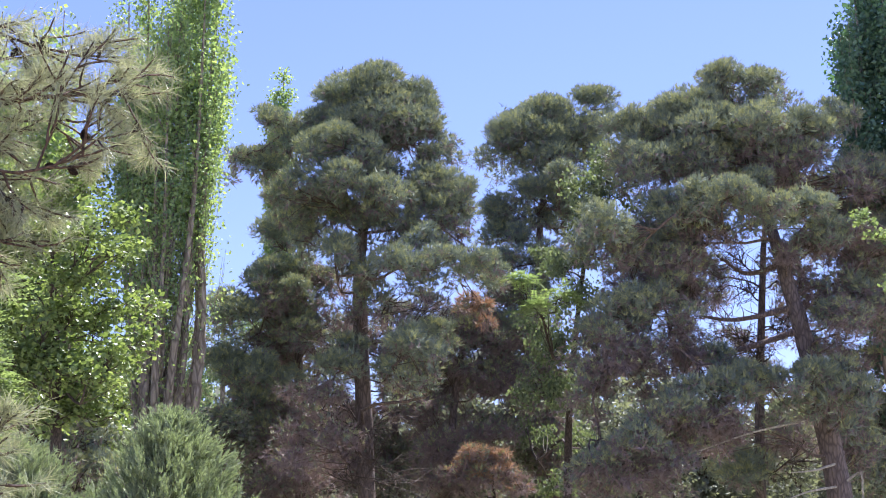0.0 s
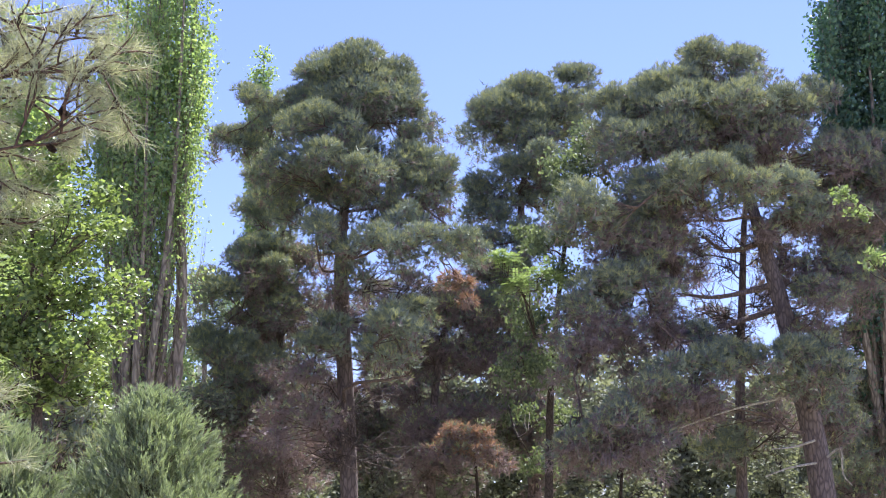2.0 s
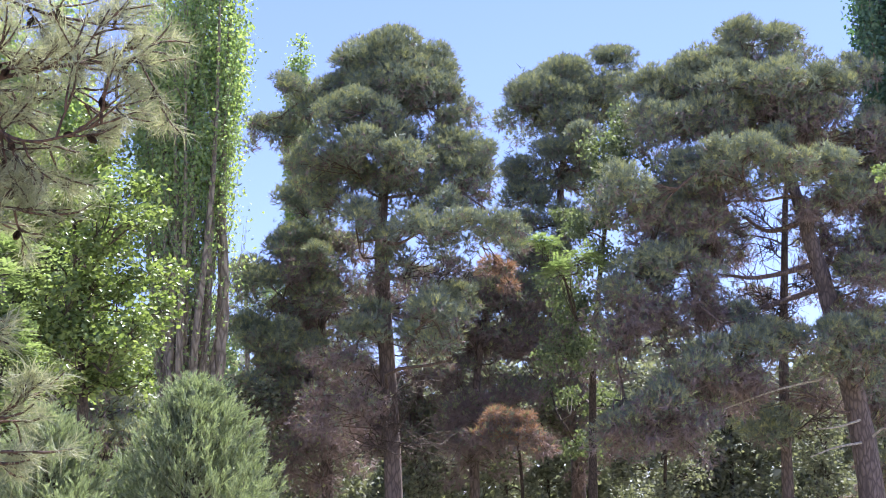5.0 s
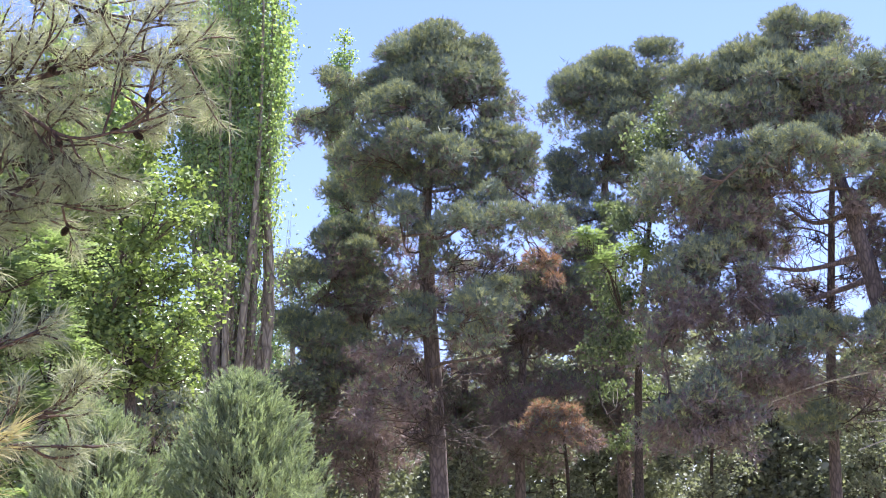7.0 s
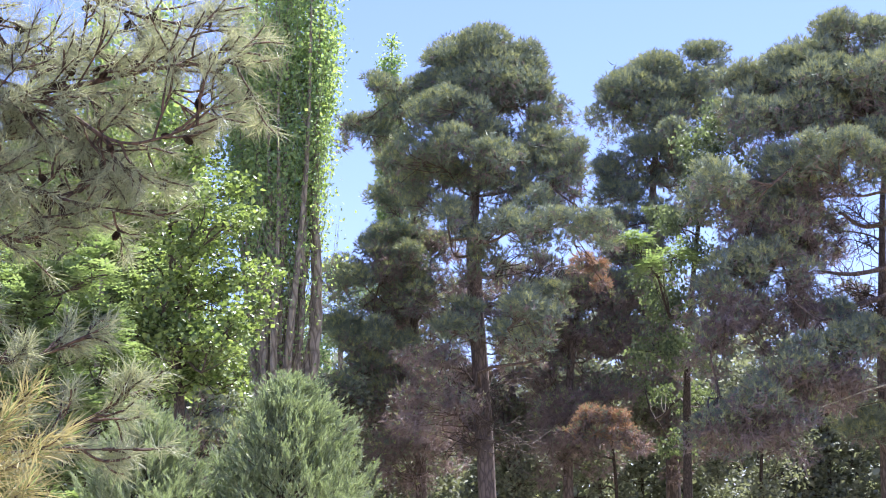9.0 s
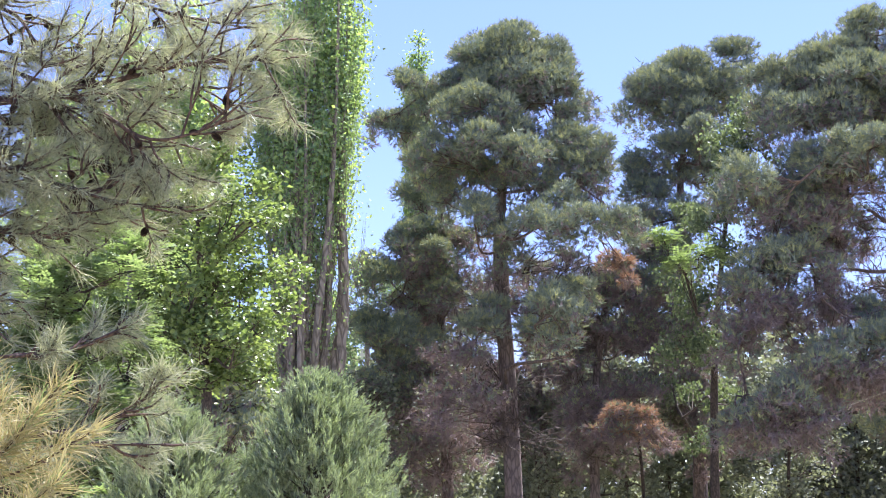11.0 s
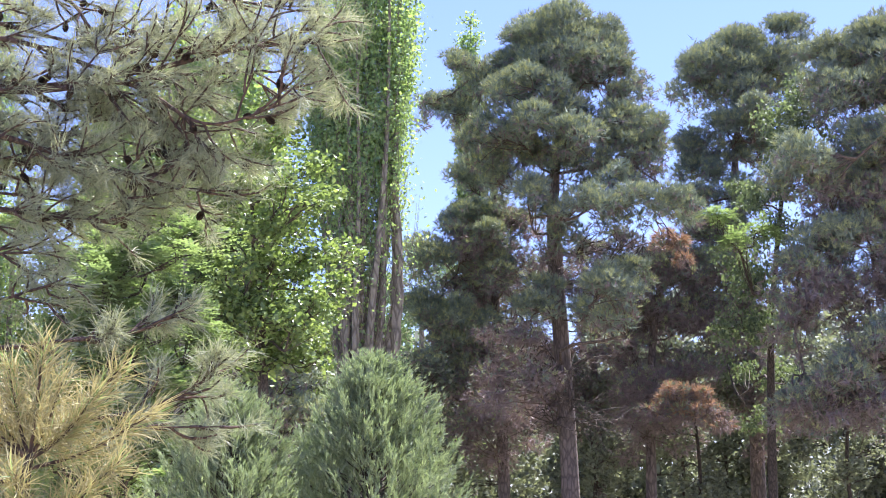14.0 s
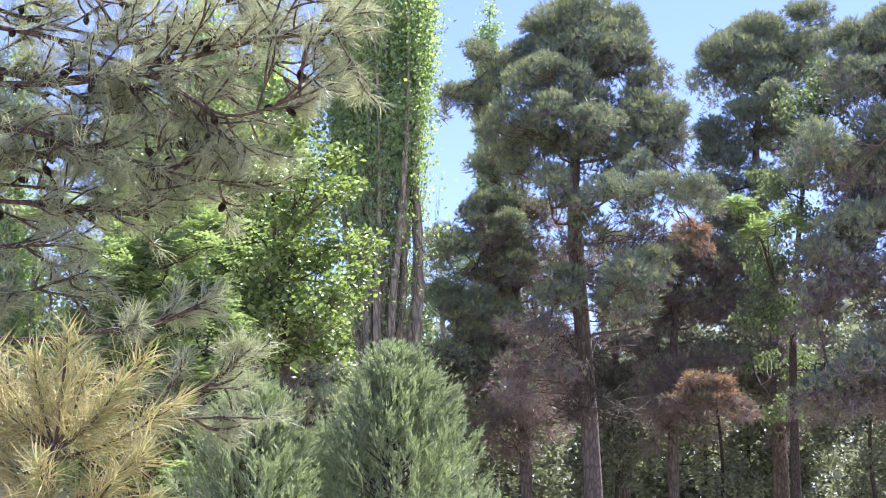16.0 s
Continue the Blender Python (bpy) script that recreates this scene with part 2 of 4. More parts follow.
# ---- trees ----
def box_scatter(low, high, n):
    """n places spread over an upright box, evened out in width and height."""
    lo, hi = np.minimum(low, high), np.maximum(low, high)
    cols = max(1, int(round(math.sqrt(n * (hi[0] - lo[0]) / max(hi[2] - lo[2], 0.1)))))
    rows_n = int(math.ceil(n / cols))
    out = []
    for i in range(n):
        u = ((i % cols + random.random()) / cols, random.random(), (i // cols + random.random()) / rows_n)
        out.append(tuple(lo + (hi - lo) * np.array(u)))
    return out


class Tree:
    """A tree under way: its base, and the line of its trunk."""

    def __init__(self, name, label, category, group, line, r0, r1, bark_mat, sides=14, y_spread=0.8):
        line = [tuple(p) for p in line]
        (x0, y0, z0), (x1, y1, z1) = line[0], line[1]
        k = z0 / max(z1 - z0, 0.1)
        foot = (x0 - (x1 - x0) * k * 0.4, y0 - (y1 - y0) * k * 0.4, -0.1)
        self.ob = thing(name, foot[0], foot[1], label, category, group)
        self.axis = spline([foot] + line, 26)
        self.deep = y_spread
        self.bark = bark_mat
        self.masses, self.limbs = [], []
        bag = Bag()
        tube(bag, self.axis, r0, r1, sides, 0, 0.045)
        part("trunk", bag, [bark_mat], self.ob, smooth=True)

    def joint(self, c, rise):
        """Where on the trunk the limb that carries c springs from."""
        z = c[2] - rise
        i = int(np.argmin(np.abs(self.axis[:, 2] - z)))
        return self.axis[min(max(i, 2), len(self.axis) - 2)]

    def limb(self, c):
        """A limb that carries c; it forks from an older limb that already leads there, or else leaves the trunk."""
        c = np.asarray(c, float)
        flat = np.linalg.norm(c[:2] - self.axis[-1][:2])
        a = self.joint(c, 0.2 + 0.15 * flat)
        ln = np.linalg.norm(c - a)
        for old in self.limbs:
            for p in old[3:9:2]:
                d = np.linalg.norm(c - p)
                if d < 0.62 * np.linalg.norm(c - a) and abs(c[2] - p[2]) < 0.9 * d:
                    a, ln = p, d
        p1 = a + (c - a) * 0.25 + np.random.randn(3) * 0.05 * ln
        p2 = a + (c - a) * 0.52 + np.array([0, 0, -0.05 * ln]) + np.random.randn(3) * 0.08 * ln
        p3 = a + (c - a) * 0.78 + np.random.randn(3) * 0.06 * ln
        path = spline([a, p1, p2, p3, c], 11)
        self.limbs.append(path)
        bag = Bag()
        r = 0.016 + 0.0085 * ln
        tube(bag, path, r, r * 0.3, 6, 0, 0.06)
        return bag, path


def pine_mass(tree, c, r, dead=0.25, dens=1.0, rust=0.0, fill=True):
    """One mass of pine foliage at c: domes with a thick brush of green on top, dim and browning underneath, on a forked limb."""
    tree.masses.append(tuple(c))
    dead = min(0.95, 1.08 * dead + 0.03) if c[2] < 9.6 else 1.05 * dead
    c = np.asarray(c, float)
    rr = np.array((r[0] * 1.12, max(r[0], 0.5) * tree.deep, r[1] * 1.2))
    bag, path = tree.limb(c)
    mean = (rr[0] + rr[2]) / 2
    k = int(5 + 5 * mean + 8 * max(0.0, mean - 0.9))
    u = unit(np.random.randn(k, 3))
    u[:, 2] = np.where(u[:, 2] < -0.5, -u[:, 2], u[:, 2])
    cs, ss = c + u * rr * np.random.uniform(0.45, 0.8, (k, 1)), mean * np.random.uniform(0.34, 0.56, k)
    if fill:
        j = 4
        cs = np.vstack([cs, c + np.array([0, 0.85, -0.2 * rr[2]]) + np.random.uniform(-0.8, 0.8, (j, 3)) * rr * np.array([1, 0.4, 0.9])])
        ss = np.concatenate([ss, mean * np.random.uniform(0.45, 0.6, j)])
    for i in range(len(cs)):
        a = path[np.random.randint(4, len(path))]
        mid = (a + cs[i]) / 2 + np.random.randn(3) * 0.08
        tube(bag, spline([a, mid, cs[i]], 4), 0.014, 0.006, 3, 0)
        e = cs[i] + unit(np.random.randn(1, 3) - np.array([0, 0, 0.6]))[0] * ss[i] * 0.9
        tube(bag, spline([(mid + cs[i]) / 2, cs[i], e], 3), 0.008, 0.003, 3, 0)
    part("limb", bag, [M_LIMB if tree.bark == M_BARK else tree.bark], tree.ob)
    bag = Bag()
    squash = np.array([1.12, 1.12, 0.86])
    for i in range(len(cs)):
        back = i >= k
        share = dens * (0.55 if back else 1.0)
        s = ss[i]
        n = int(540 * share * s ** 2) + 5
        u = unit(np.random.randn(n, 3))
        u[:, 2] = np.abs(u[:, 2]) - 0.12
        at = cs[i] + u * s * np.random.uniform(0.8, 1.02, (n, 1)) * squash
        low = (at[:, 2] - c[2]) / rr[2]
        brown = np.random.rand(n) < np.clip(dead * 1.25 - 0.33 - 0.3 * low, 0, 0.92)
        rusty = np.random.rand(n) < rust
        up = unit(u * 0.8 + np.array([0, 0, 0.65]))
        out = unit(u + np.array([0, 0, -0.25]))
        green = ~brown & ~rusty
        # half of the green top tufts take the lighter colour painted as sunlit
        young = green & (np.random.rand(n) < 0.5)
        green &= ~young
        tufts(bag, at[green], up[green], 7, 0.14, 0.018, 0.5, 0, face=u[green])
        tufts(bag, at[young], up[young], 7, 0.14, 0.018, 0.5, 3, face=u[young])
        tufts(bag, at[brown & ~rusty], out[brown & ~rusty], 6, 0.15, 0.018, 0.6, 1, face=u[brown & ~rusty])
        tufts(bag, at[rusty], out[rusty], 10, 0.18, 0.02, 0.6, 2)
        m = int(250 * share * s ** 2) + 4
        v = unit(np.random.randn(m, 3))
        v[:, 2] = -np.abs(v[:, 2]) + 0.15
        at = cs[i] + v * s * np.random.uniform(0.45, 1.0, (m, 1)) * squash
        low = (at[:, 2] - c[2]) / rr[2]
        dry = np.random.rand(m) < np.clip(0.02 + 0.95 * dead - 0.3 * low, 0.04, 0.94)
        tufts(bag, at[dry], unit(v[dry] * 0.6 + np.array([0, 0, -0.5])), 5, 0.16, 0.02, 0.6, 1, face=v[dry])
        tufts(bag, at[~dry], unit(v[~dry] * 0.6 + np.array([0, 0, 0.55])), 5, 0.155, 0.02, 0.6, 0, face=v[~dry])
        m = int(150 * share * s ** 2) + 2
        at = cs[i] + np.random.randn(m, 3) * s * 0.33
        tufts(bag, at, unit(np.random.randn(m, 3)), 4, 0.2, 0.036, 0.9, 1 if dead > 0.45 else 0)
    part("needle_clump", bag, [M_NEEDLE, M_DEAD, M_RUST, M_SUNLIT], tree.ob, kind="stuff")


def knit(tree, n, dead=0.3, reach=1.6):
    """Smaller boughs that fill in between neighbouring masses of one crown."""
    m = np.array(tree.masses)
    pairs = [(i, j) for i in range(len(m)) for j in range(i) if 0.8 < np.hypot(m[i, 0] - m[j, 0], m[i, 2] - m[j, 2]) < reach]
    random.shuffle(pairs)
    for i, j in pairs[:n]:
        c = (m[i] + m[j]) / 2 + np.array([random.uniform(-0.2, 0.2), random.uniform(-0.3, 0.5), random.uniform(-0.25, 0.2)])
        pine_mass(tree, tuple(c), (random.uniform(0.3, 0.5), random.uniform(0.35, 0.55)), dead, 0.9, 0.0, False)


def bare_twigs(tree, c, r, n=14):
    """A dead limb that forks into thin bare twigs."""
    bag, path = tree.limb(c)
    rr = np.array((r[0], max(r[0], 0.4) * 0.7, r[1]))
    for _ in range(n):
        a = path[random.randint(3, 8)]
        e = np.array(c) + unit(np.random.randn(1, 3))[0] * rr
        m = (a + e) / 2 + np.random.randn(3) * 0.12
        tw = spline([a, m, e], 7)
        tube(bag, tw, 0.013, 0.005, 4, 0)
        for _ in range(4):
            b = tw[random.randint(2, 6)]
            g = b + np.random.randn(3) * 0.22 + (e - a) * 0.12
            tube(bag, spline([b, (b + g) / 2 + np.random.randn(3) * 0.04, g], 4), 0.007, 0.003, 3, 0)
    part("bare_limb", bag, [M_TWIG], tree.ob)


def leaf_mass(tree, c, r, mat, size=0.09, dens=1.0, up=0.5, droop=0.0, loose=1.25):
    deep = max(r[0], 0.4) * tree.deep
    rr = (r[0], deep, r[1])
    bag, path = tree.limb(c)
    cs, ss = lumps(c, rr, 0.6)
    for k in range(len(cs)):
        a = path[np.random.randint(4, len(path))]
        tube(bag, spline([a, (a + cs[k]) / 2 + np.random.randn(3) * 0.08, cs[k]], 4), 0.011, 0.004, 3, 0)
    part("limb", bag, [M_LIMB if tree.bark == M_BARK else tree.bark], tree.ob)
    bag = Bag()
    for k in range(len(cs)):
        n = int(dens * 9 * ss[k] ** 2 / size ** 2) + 8
        u = unit(np.random.randn(n, 3))
        at = cs[k] + u * ss[k] * loose * np.random.uniform(0.3, 1.0, (n, 1))
        leaves(bag, at, size, 0, up, droop)
    part("leaf_clump", bag, [mat], tree.ob, kind="stuff")


def frond_mass(tree, c, r, mat, dens=1.0, leaf=0.055):
    """Feathery compound leaves: pairs of leaflets along drooping stalks."""
    rr = (r[0], max(r[0], 0.4) * tree.deep, r[1])
    bag, path = tree.limb(c)
    cs, ss = lumps(c, rr, 0.5)
    for k in range(len(cs)):
        a = path[np.random.randint(4, len(path))]
        tube(bag, spline([a, (a + cs[k]) / 2 + np.random.randn(3) * 0.08, cs[k]], 5), 0.012, 0.004, 4, 0)
    part("limb", bag, [M_LIMB if tree.bark == M_BARK else tree.bark], tree.ob)
    bag = Bag()
    for k in range(len(cs)):
        n = int(dens * 120 * ss[k] ** 2 / 0.2) + 8
        u = unit(np.random.randn(n, 3) * np.array([1, 1, 0.8]))
        at = cs[k] + u * ss[k] * np.random.uniform(0.2, 0.9, (n, 1))
        d = unit(u * np.array([1, 1, 0.3]) + np.array([0, 0, 0.12]) + 0.25 * np.random.randn(n, 3))
        s = unit(np.cross(d, np.array([[0, 0, 1.0]])))
        for j in range(6):
            p = at + d * 0.052 * j + np.array([0, 0, -0.0035 * j * j])
            for sg in (-1, 1):
                w = unit(s * sg + d * 0.45 + 0.15 * np.random.randn(n, 3))
                ln = leaf * (1.1 - 0.06 * j) * 1.4
                nrm = unit(np.cross(w, d) * sg)
                q = np.cross(w, nrm) * ln * 0.24
                v = np.stack([p, p + w * ln * 0.5 + q, p + w * ln, p + w * ln * 0.5 - q], 1).reshape(-1, 3)
                b = np.arange(n)[:, None] * 4
                bag.add(v, np.concatenate([b + np.array([[0, 1, 2]]), b + np.array([[0, 2, 3]])]), 0)
    part("leaf_clump", bag, [mat], tree.ob, kind="stuff")


def poplar(x, y, height, half, fork, stems, label, leaf=0.075, dens=1.0, bare=0.3, lean=0.0, mat=None, group="poplars", low=0.72, tip=220):
    """A columnar poplar: many steep stems from a low fork, wider towards the top, wrapped in small leaves."""
    ob = thing("poplar_tree", x, y, label, "tree", group)
    mat = mat or M_POPLAR
    bag = Bag()
    tube(bag, spline([(x, y, -0.1), (x + 0.03, y, fork * 0.6), (x, y, fork + 0.4)], 12), 0.1 + half * 0.17, 0.08 + half * 0.08, 14, 0, 0.07)
    part("trunk", bag, [M_GREYBARK], ob, smooth=True)
    for i in range(stems):
        ang = 2 * math.pi * (i + 0.35 * random.random()) / stems
        out = half * (0.2 + 0.68 * random.random()) if i else 0.1
        if i == 1:
            ang, out = 0.1, half * 0.62
        top = height * (1.0 if i == 0 else random.uniform(low, 0.97))
        dx, dy = math.cos(ang) * out, math.sin(ang) * out
        a = np.array([x + dx * 0.16, y + dy * 0.16, fork * random.uniform(0.62, 1.0)])
        wide = (0.66 if i == 1 else 0.42, 0.8, 1.0)
        pts = [a] + [(x + dx * w + lean * q, y + dy * w, fork + q * (top - fork)) for w, q in zip(wide, (0.16, 0.5, 1.0))]
        pts = [np.array(p) + (np.random.randn(3) * np.array([0.07, 0.07, 0.1]) if 0 < q < 3 else 0) for q, p in enumerate(pts)]
        path = spline(pts, 30)
        bag, lv = Bag(), Bag()
        tube(bag, path, (0.045 + 0.045 * half * random.uniform(0.7, 1.3)) * (1.6 if i == 1 else 1.0), 0.012, 9, 0, 0.1)
        for j in range(int(34 * dens) + 10):
            u = random.random() ** 0.8
            k = int(u * 28)
            zz = (path[k][2] - fork) / (top - fork)
            ln = half * random.uniform(0.4, 0.95)
            an = random.uniform(0, 2 * math.pi)
            o = np.array([math.cos(an), math.sin(an), 0.0])
            e = path[k] + o * ln * 0.36 + np.array([0, 0, ln * 1.3])
            m = path[k] + o * ln * 0.26 + np.array([0, 0, ln * 0.55])
            tw = spline([path[k], m, e], 7)
            tube(bag, tw[::2], 0.009, 0.003, 3, 0)
            n = int(dens * 135 * ln * (0.05 if zz < bare * 0.5 else 0.25 if zz < bare else 0.7 if zz < bare * 1.3 else 1.0) * random.uniform(0.5, 1.3))
            if n > 0:
                kk = np.random.randint(1, 7, n)
                at = tw[kk] + np.random.randn(n, 3) * np.array([0.13, 0.13, 0.16])
                leaves(lv, at, leaf, 0, 0.2, 0.4)
        n = int(tip * dens)
        kk = np.random.randint(19, 30, n)
        leaves(lv, path[kk] + np.random.randn(n, 3) * np.array([0.14, 0.14, 0.12]), leaf, 0, 0.2, 0.4)
        part("stem", bag, [M_GREYBARK], ob)
        if lv.n:
            part("leaf_clump", lv, [mat], ob, kind="stuff")
    return ob


def juniper(x, y, height, width, label, sprays=900):
    """A dense cone of upright feathery sprays."""
    ob = thing("juniper_shrub", x, y, label, "shrub", "junipers")
    bag = Bag()
    tube(bag, spline([(x, y, -0.1), (x + 0.04, y, height * 0.45), (x, y, height * 0.9)], 10), 0.07, 0.012, 8, 0, 0.05)
    part("trunk", bag, [M_TWIG], ob, smooth=True)
    tw, bag = Bag(), Bag()
    for i in range(sprays):
        u = random.random() ** 0.55
        z = height * (0.05 + 0.93 * u)
        prof = width * 0.5 * min(1.0, 1.28 * (1 - u) ** 0.44)
        an = random.uniform(0, 2 * math.pi)
        rad = prof * random.uniform(0.4, 1.06) * (1 + 0.12 * math.sin(an * 3 + z * 2.3))
        o = np.array([math.cos(an), math.sin(an), 0.0])
        tip = np.array([x, y, z]) + o * rad
        ln = random.uniform(0.22, 0.46)
        d = unit(np.array([o * random.uniform(0.3, 0.95) + np.array([0, 0, 1.0]) + np.random.randn(3) * 0.12]))[0]
        base = tip - d * ln
        root = np.array([x, y, max(0.1, z - 0.5 * rad - 0.3)])
        if i % 3 == 0:
            tube(tw, spline([root, (root + base) / 2 + np.random.randn(3) * 0.03, base], 4), 0.01, 0.004, 3, 0)
        for b in range(5):
            start = base + d * ln * (0.02 + 0.15 * b)
            dd = unit(np.array([d + np.random.randn(3) * 0.33]))[0] if b else d
            bl = ln * (1.0 - 0.14 * b) * (1.0 if b == 0 else 0.55)
            k = 5
            s = np.linspace(0, 1, k)[:, None]
            at = start + dd * bl * s
            tufts(bag, at, np.repeat(dd[None], k, 0), 4, 0.06, 0.0102, 0.23, 0)
    part("branchwork", tw, [M_TWIG], ob, kind="stuff")
    part("sprays", bag, [M_JUNIPER], ob, kind="stuff")
    return ob


# ---- ground ----
def make_ground():
    n, size = 120, 1500.0
    u = np.linspace(-1, 1, n)
    g = np.sign(u) * np.abs(u) ** 2.6 * size
    xs, ys = np.meshgrid(g, g + 20, indexing="ij")
    zs = np.array([noise.noise(Vector((a * 0.12, b * 0.12, 0))) for a, b in zip(xs.ravel(), ys.ravel())]) * 0.05
    idx = np.arange(n * n).reshape(n, n)
    a, b, c, d = idx[:-1, :-1], idx[1:, :-1], idx[1:, 1:], idx[:-1, 1:]
    tris = np.concatenate([np.stack([a, b, c], -1).reshape(-1, 3), np.stack([a, c, d], -1).reshape(-1, 3)])
    bag = Bag()
    bag.add(np.stack([xs.ravel(), ys.ravel(), zs - 0.02], 1), tris)
    ob = new("ground", bag.mesh("ground", [M_GROUND], smooth=True))
    tagged(ob, "lawn and needle litter under the trees", "ground", kind="structure")


make_ground()

# ---- main pine with a rounded top ----
pine_a = Tree("pine_tree", "tall umbrella-topped pine with brown furrowed bark", "tree", "pines",
              [(-1.70, 35.00, 3.95), (-1.87, 35.00, 7.56), (-1.92, 35.00, 8.89), (-1.89, 35.00, 9.83), (-1.72, 35.10, 11.22), (-1.56, 35.20, 12.64), (-1.41, 35.20, 13.77)], 0.23, 0.05, M_BARK)
pine_mass(pine_a, (-1.62, 35.10, 12.85), (1.45, 1.02), 0.25)
pine_mass(pine_a, (-2.45, 35.20, 13.35), (0.60, 0.45), 0.15)
pine_mass(pine_a, (-0.75, 35.20, 13.40), (0.60, 0.45), 0.15)
pine_mass(pine_a, (-2.75, 35.20, 12.55), (0.72, 0.75), 0.25)
pine_mass(pine_a, (-0.65, 35.20, 12.55), (0.72, 0.85), 0.3)
pine_mass(pine_a, (-0.15, 35.00, 12.25), (0.36, 0.46), 0.4, 0.8)
pine_mass(pine_a, (-4.02, 34.80, 12.72), (0.46, 0.38), 0.3)
pine_mass(pine_a, (-3.59, 35.00, 12.23), (0.59, 0.46), 0.3, 0.8)
pine_mass(pine_a, (-4.78, 35.00, 11.91), (0.46, 0.26), 0.35, 0.8)
pine_mass(pine_a, (-4.17, 35.00, 11.60), (0.46, 0.33), 0.3, 0.6)
pine_mass(pine_a, (-2.37, 33.40, 11.70), (0.87, 0.44), 0.12)
pine_mass(pine_a, (-3.21, 33.40, 10.69), (0.61, 0.49), 0.3)
pine_mass(pine_a, (-2.12, 33.00, 10.77), (0.61, 0.44), 0.3)
pine_mass(pine_a, (-1.30, 33.00, 10.32), (0.67, 0.46), 0.3)
pine_mass(pine_a, (-2.77, 34.20, 10.57), (0.56, 0.44), 0.3)
pine_mass(pine_a, (-0.65, 35.00, 10.99), (0.61, 0.44), 0.5, 0.8)
pine_mass(pine_a, (0.52, 33.80, 10.60), (0.44, 0.41), 0.35, 0.8)
pine_mass(pine_a, (0.15, 35.00, 10.44), (0.41, 0.36), 0.6, 0.7)
pine_mass(pine_a, (-2.35, 32.70, 9.04), (0.69, 0.38), 0.15)
pine_mass(pine_a, (-1.03, 32.60, 8.79), (0.79, 0.38), 0.15)
pine_mass(pine_a, (0.01, 32.70, 8.78), (0.64, 0.38), 0.2)
pine_mass(pine_a, (0.96, 32.90, 8.83), (0.56, 0.38), 0.25)
pine_mass(pine_a, (-0.29, 34.20, 11.04), (0.56, 0.44), 0.35, 0.8)
pine_mass(pine_a, (-0.72, 34.20, 10.10), (0.56, 0.38), 0.4, 0.8)
pine_mass(pine_a, (0.10, 34.20, 9.77), (0.46, 0.33), 0.45, 0.7)
pine_mass(pine_a, (-1.66, 33.80, 11.46), (0.64, 0.51), 0.3)
pine_mass(pine_a, (-1.87, 34.40, 10.15), (0.59, 0.33), 0.4, 0.7)
pine_mass(pine_a, (-3.17, 34.60, 9.87), (0.56, 0.38), 0.2, 0.8)
pine_mass(pine_a, (-1.84, 34.40, 7.98), (0.51, 0.28), 0.5, 0.5)
pine_mass(pine_a, (-0.58, 31.90, 6.74), (0.64, 0.54), 0.2)
pine_mass(pine_a, (-1.06, 34.20, 6.60), (0.56, 0.44), 0.3, 0.8)
pine_mass(pine_a, (-0.11, 34.20, 7.62), (0.46, 0.26), 0.15)
pine_mass(pine_a, (-2.31, 34.00, 6.76), (0.67, 0.26), 0.1, 0.8)
pine_mass(pine_a, (-2.86, 34.00, 6.13), (0.69, 0.33), 0.8, 0.6)
pine_mass(pine_a, (-2.77, 34.00, 4.89), (0.95, 0.64), 0.95, 0.45)
pine_mass(pine_a, (0.72, 34.60, 8.28), (0.36, 0.28), 0.5, 0.8, 0.8)

for c, r in (((-2.51, 35.00, 7.56), (0.6, 0.5)), ((-0.83, 35.00, 8.42), (0.6, 0.4)), ((0.01, 35.00, 8.22), (0.5, 0.35)), ((-2.75, 35.00, 6.39), (0.6, 0.5)), ((-1.20, 35.00, 5.75), (0.6, 0.5)), ((-2.31, 34.40, 5.43), (0.7, 0.5)), ((-1.43, 34.40, 4.92), (0.6, 0.5)), ((-2.05, 34.40, 4.30), (0.7, 0.4)), ((-0.80, 34.60, 4.32), (0.7, 0.5))):
    bare_twigs(pine_a, c, r)

knit(pine_a, 18)

# ---- thinner pine just behind it ----
pine_b = Tree("pine_tree", "slim dark pine with drooping lower boughs", "tree", "pines",
              [(-3.45, 38.00, 4.15), (-3.55, 38.00, 6.66), (-3.59, 38.00, 8.65), (-3.56, 38.00, 10.53), (-3.51, 38.00, 12.01)], 0.16, 0.04, M_BARK)
pine_mass(pine_b, (-4.20, 38.00, 10.61), (0.61, 0.50), 0.15)
pine_mass(pine_b, (-3.78, 38.00, 11.20), (0.61, 0.50), 0.15)
pine_mass(pine_b, (-3.99, 37.60, 9.57), (0.86, 0.50), 0.3)
pine_mass(pine_b, (-5.08, 37.00, 8.53), (0.81, 0.50), 0.15)
pine_mass(pine_b, (-4.19, 37.00, 8.67), (0.75, 0.56), 0.6)
pine_mass(pine_b, (-3.07, 37.60, 9.29), (0.75, 0.50), 0.6, 0.8)
pine_mass(pine_b, (-2.92, 37.60, 8.36), (0.61, 0.47), 0.55, 0.5)
pine_mass(pine_b, (-4.23, 37.60, 7.87), (0.64, 0.42), 0.4, 0.6)
pine_mass(pine_b, (-5.24, 37.00, 7.21), (0.64, 0.58), 0.12)
pine_mass(pine_b, (-4.30, 36.60, 6.95), (0.83, 0.50), 0.1)
pine_mass(pine_b, (-4.80, 37.00, 6.19), (0.83, 0.56), 0.35)
pine_mass(pine_b, (-3.71, 37.00, 5.92), (0.89, 0.56), 0.75, 0.6)
pine_mass(pine_b, (-4.50, 37.00, 5.04), (0.92, 0.69), 0.9, 0.5)
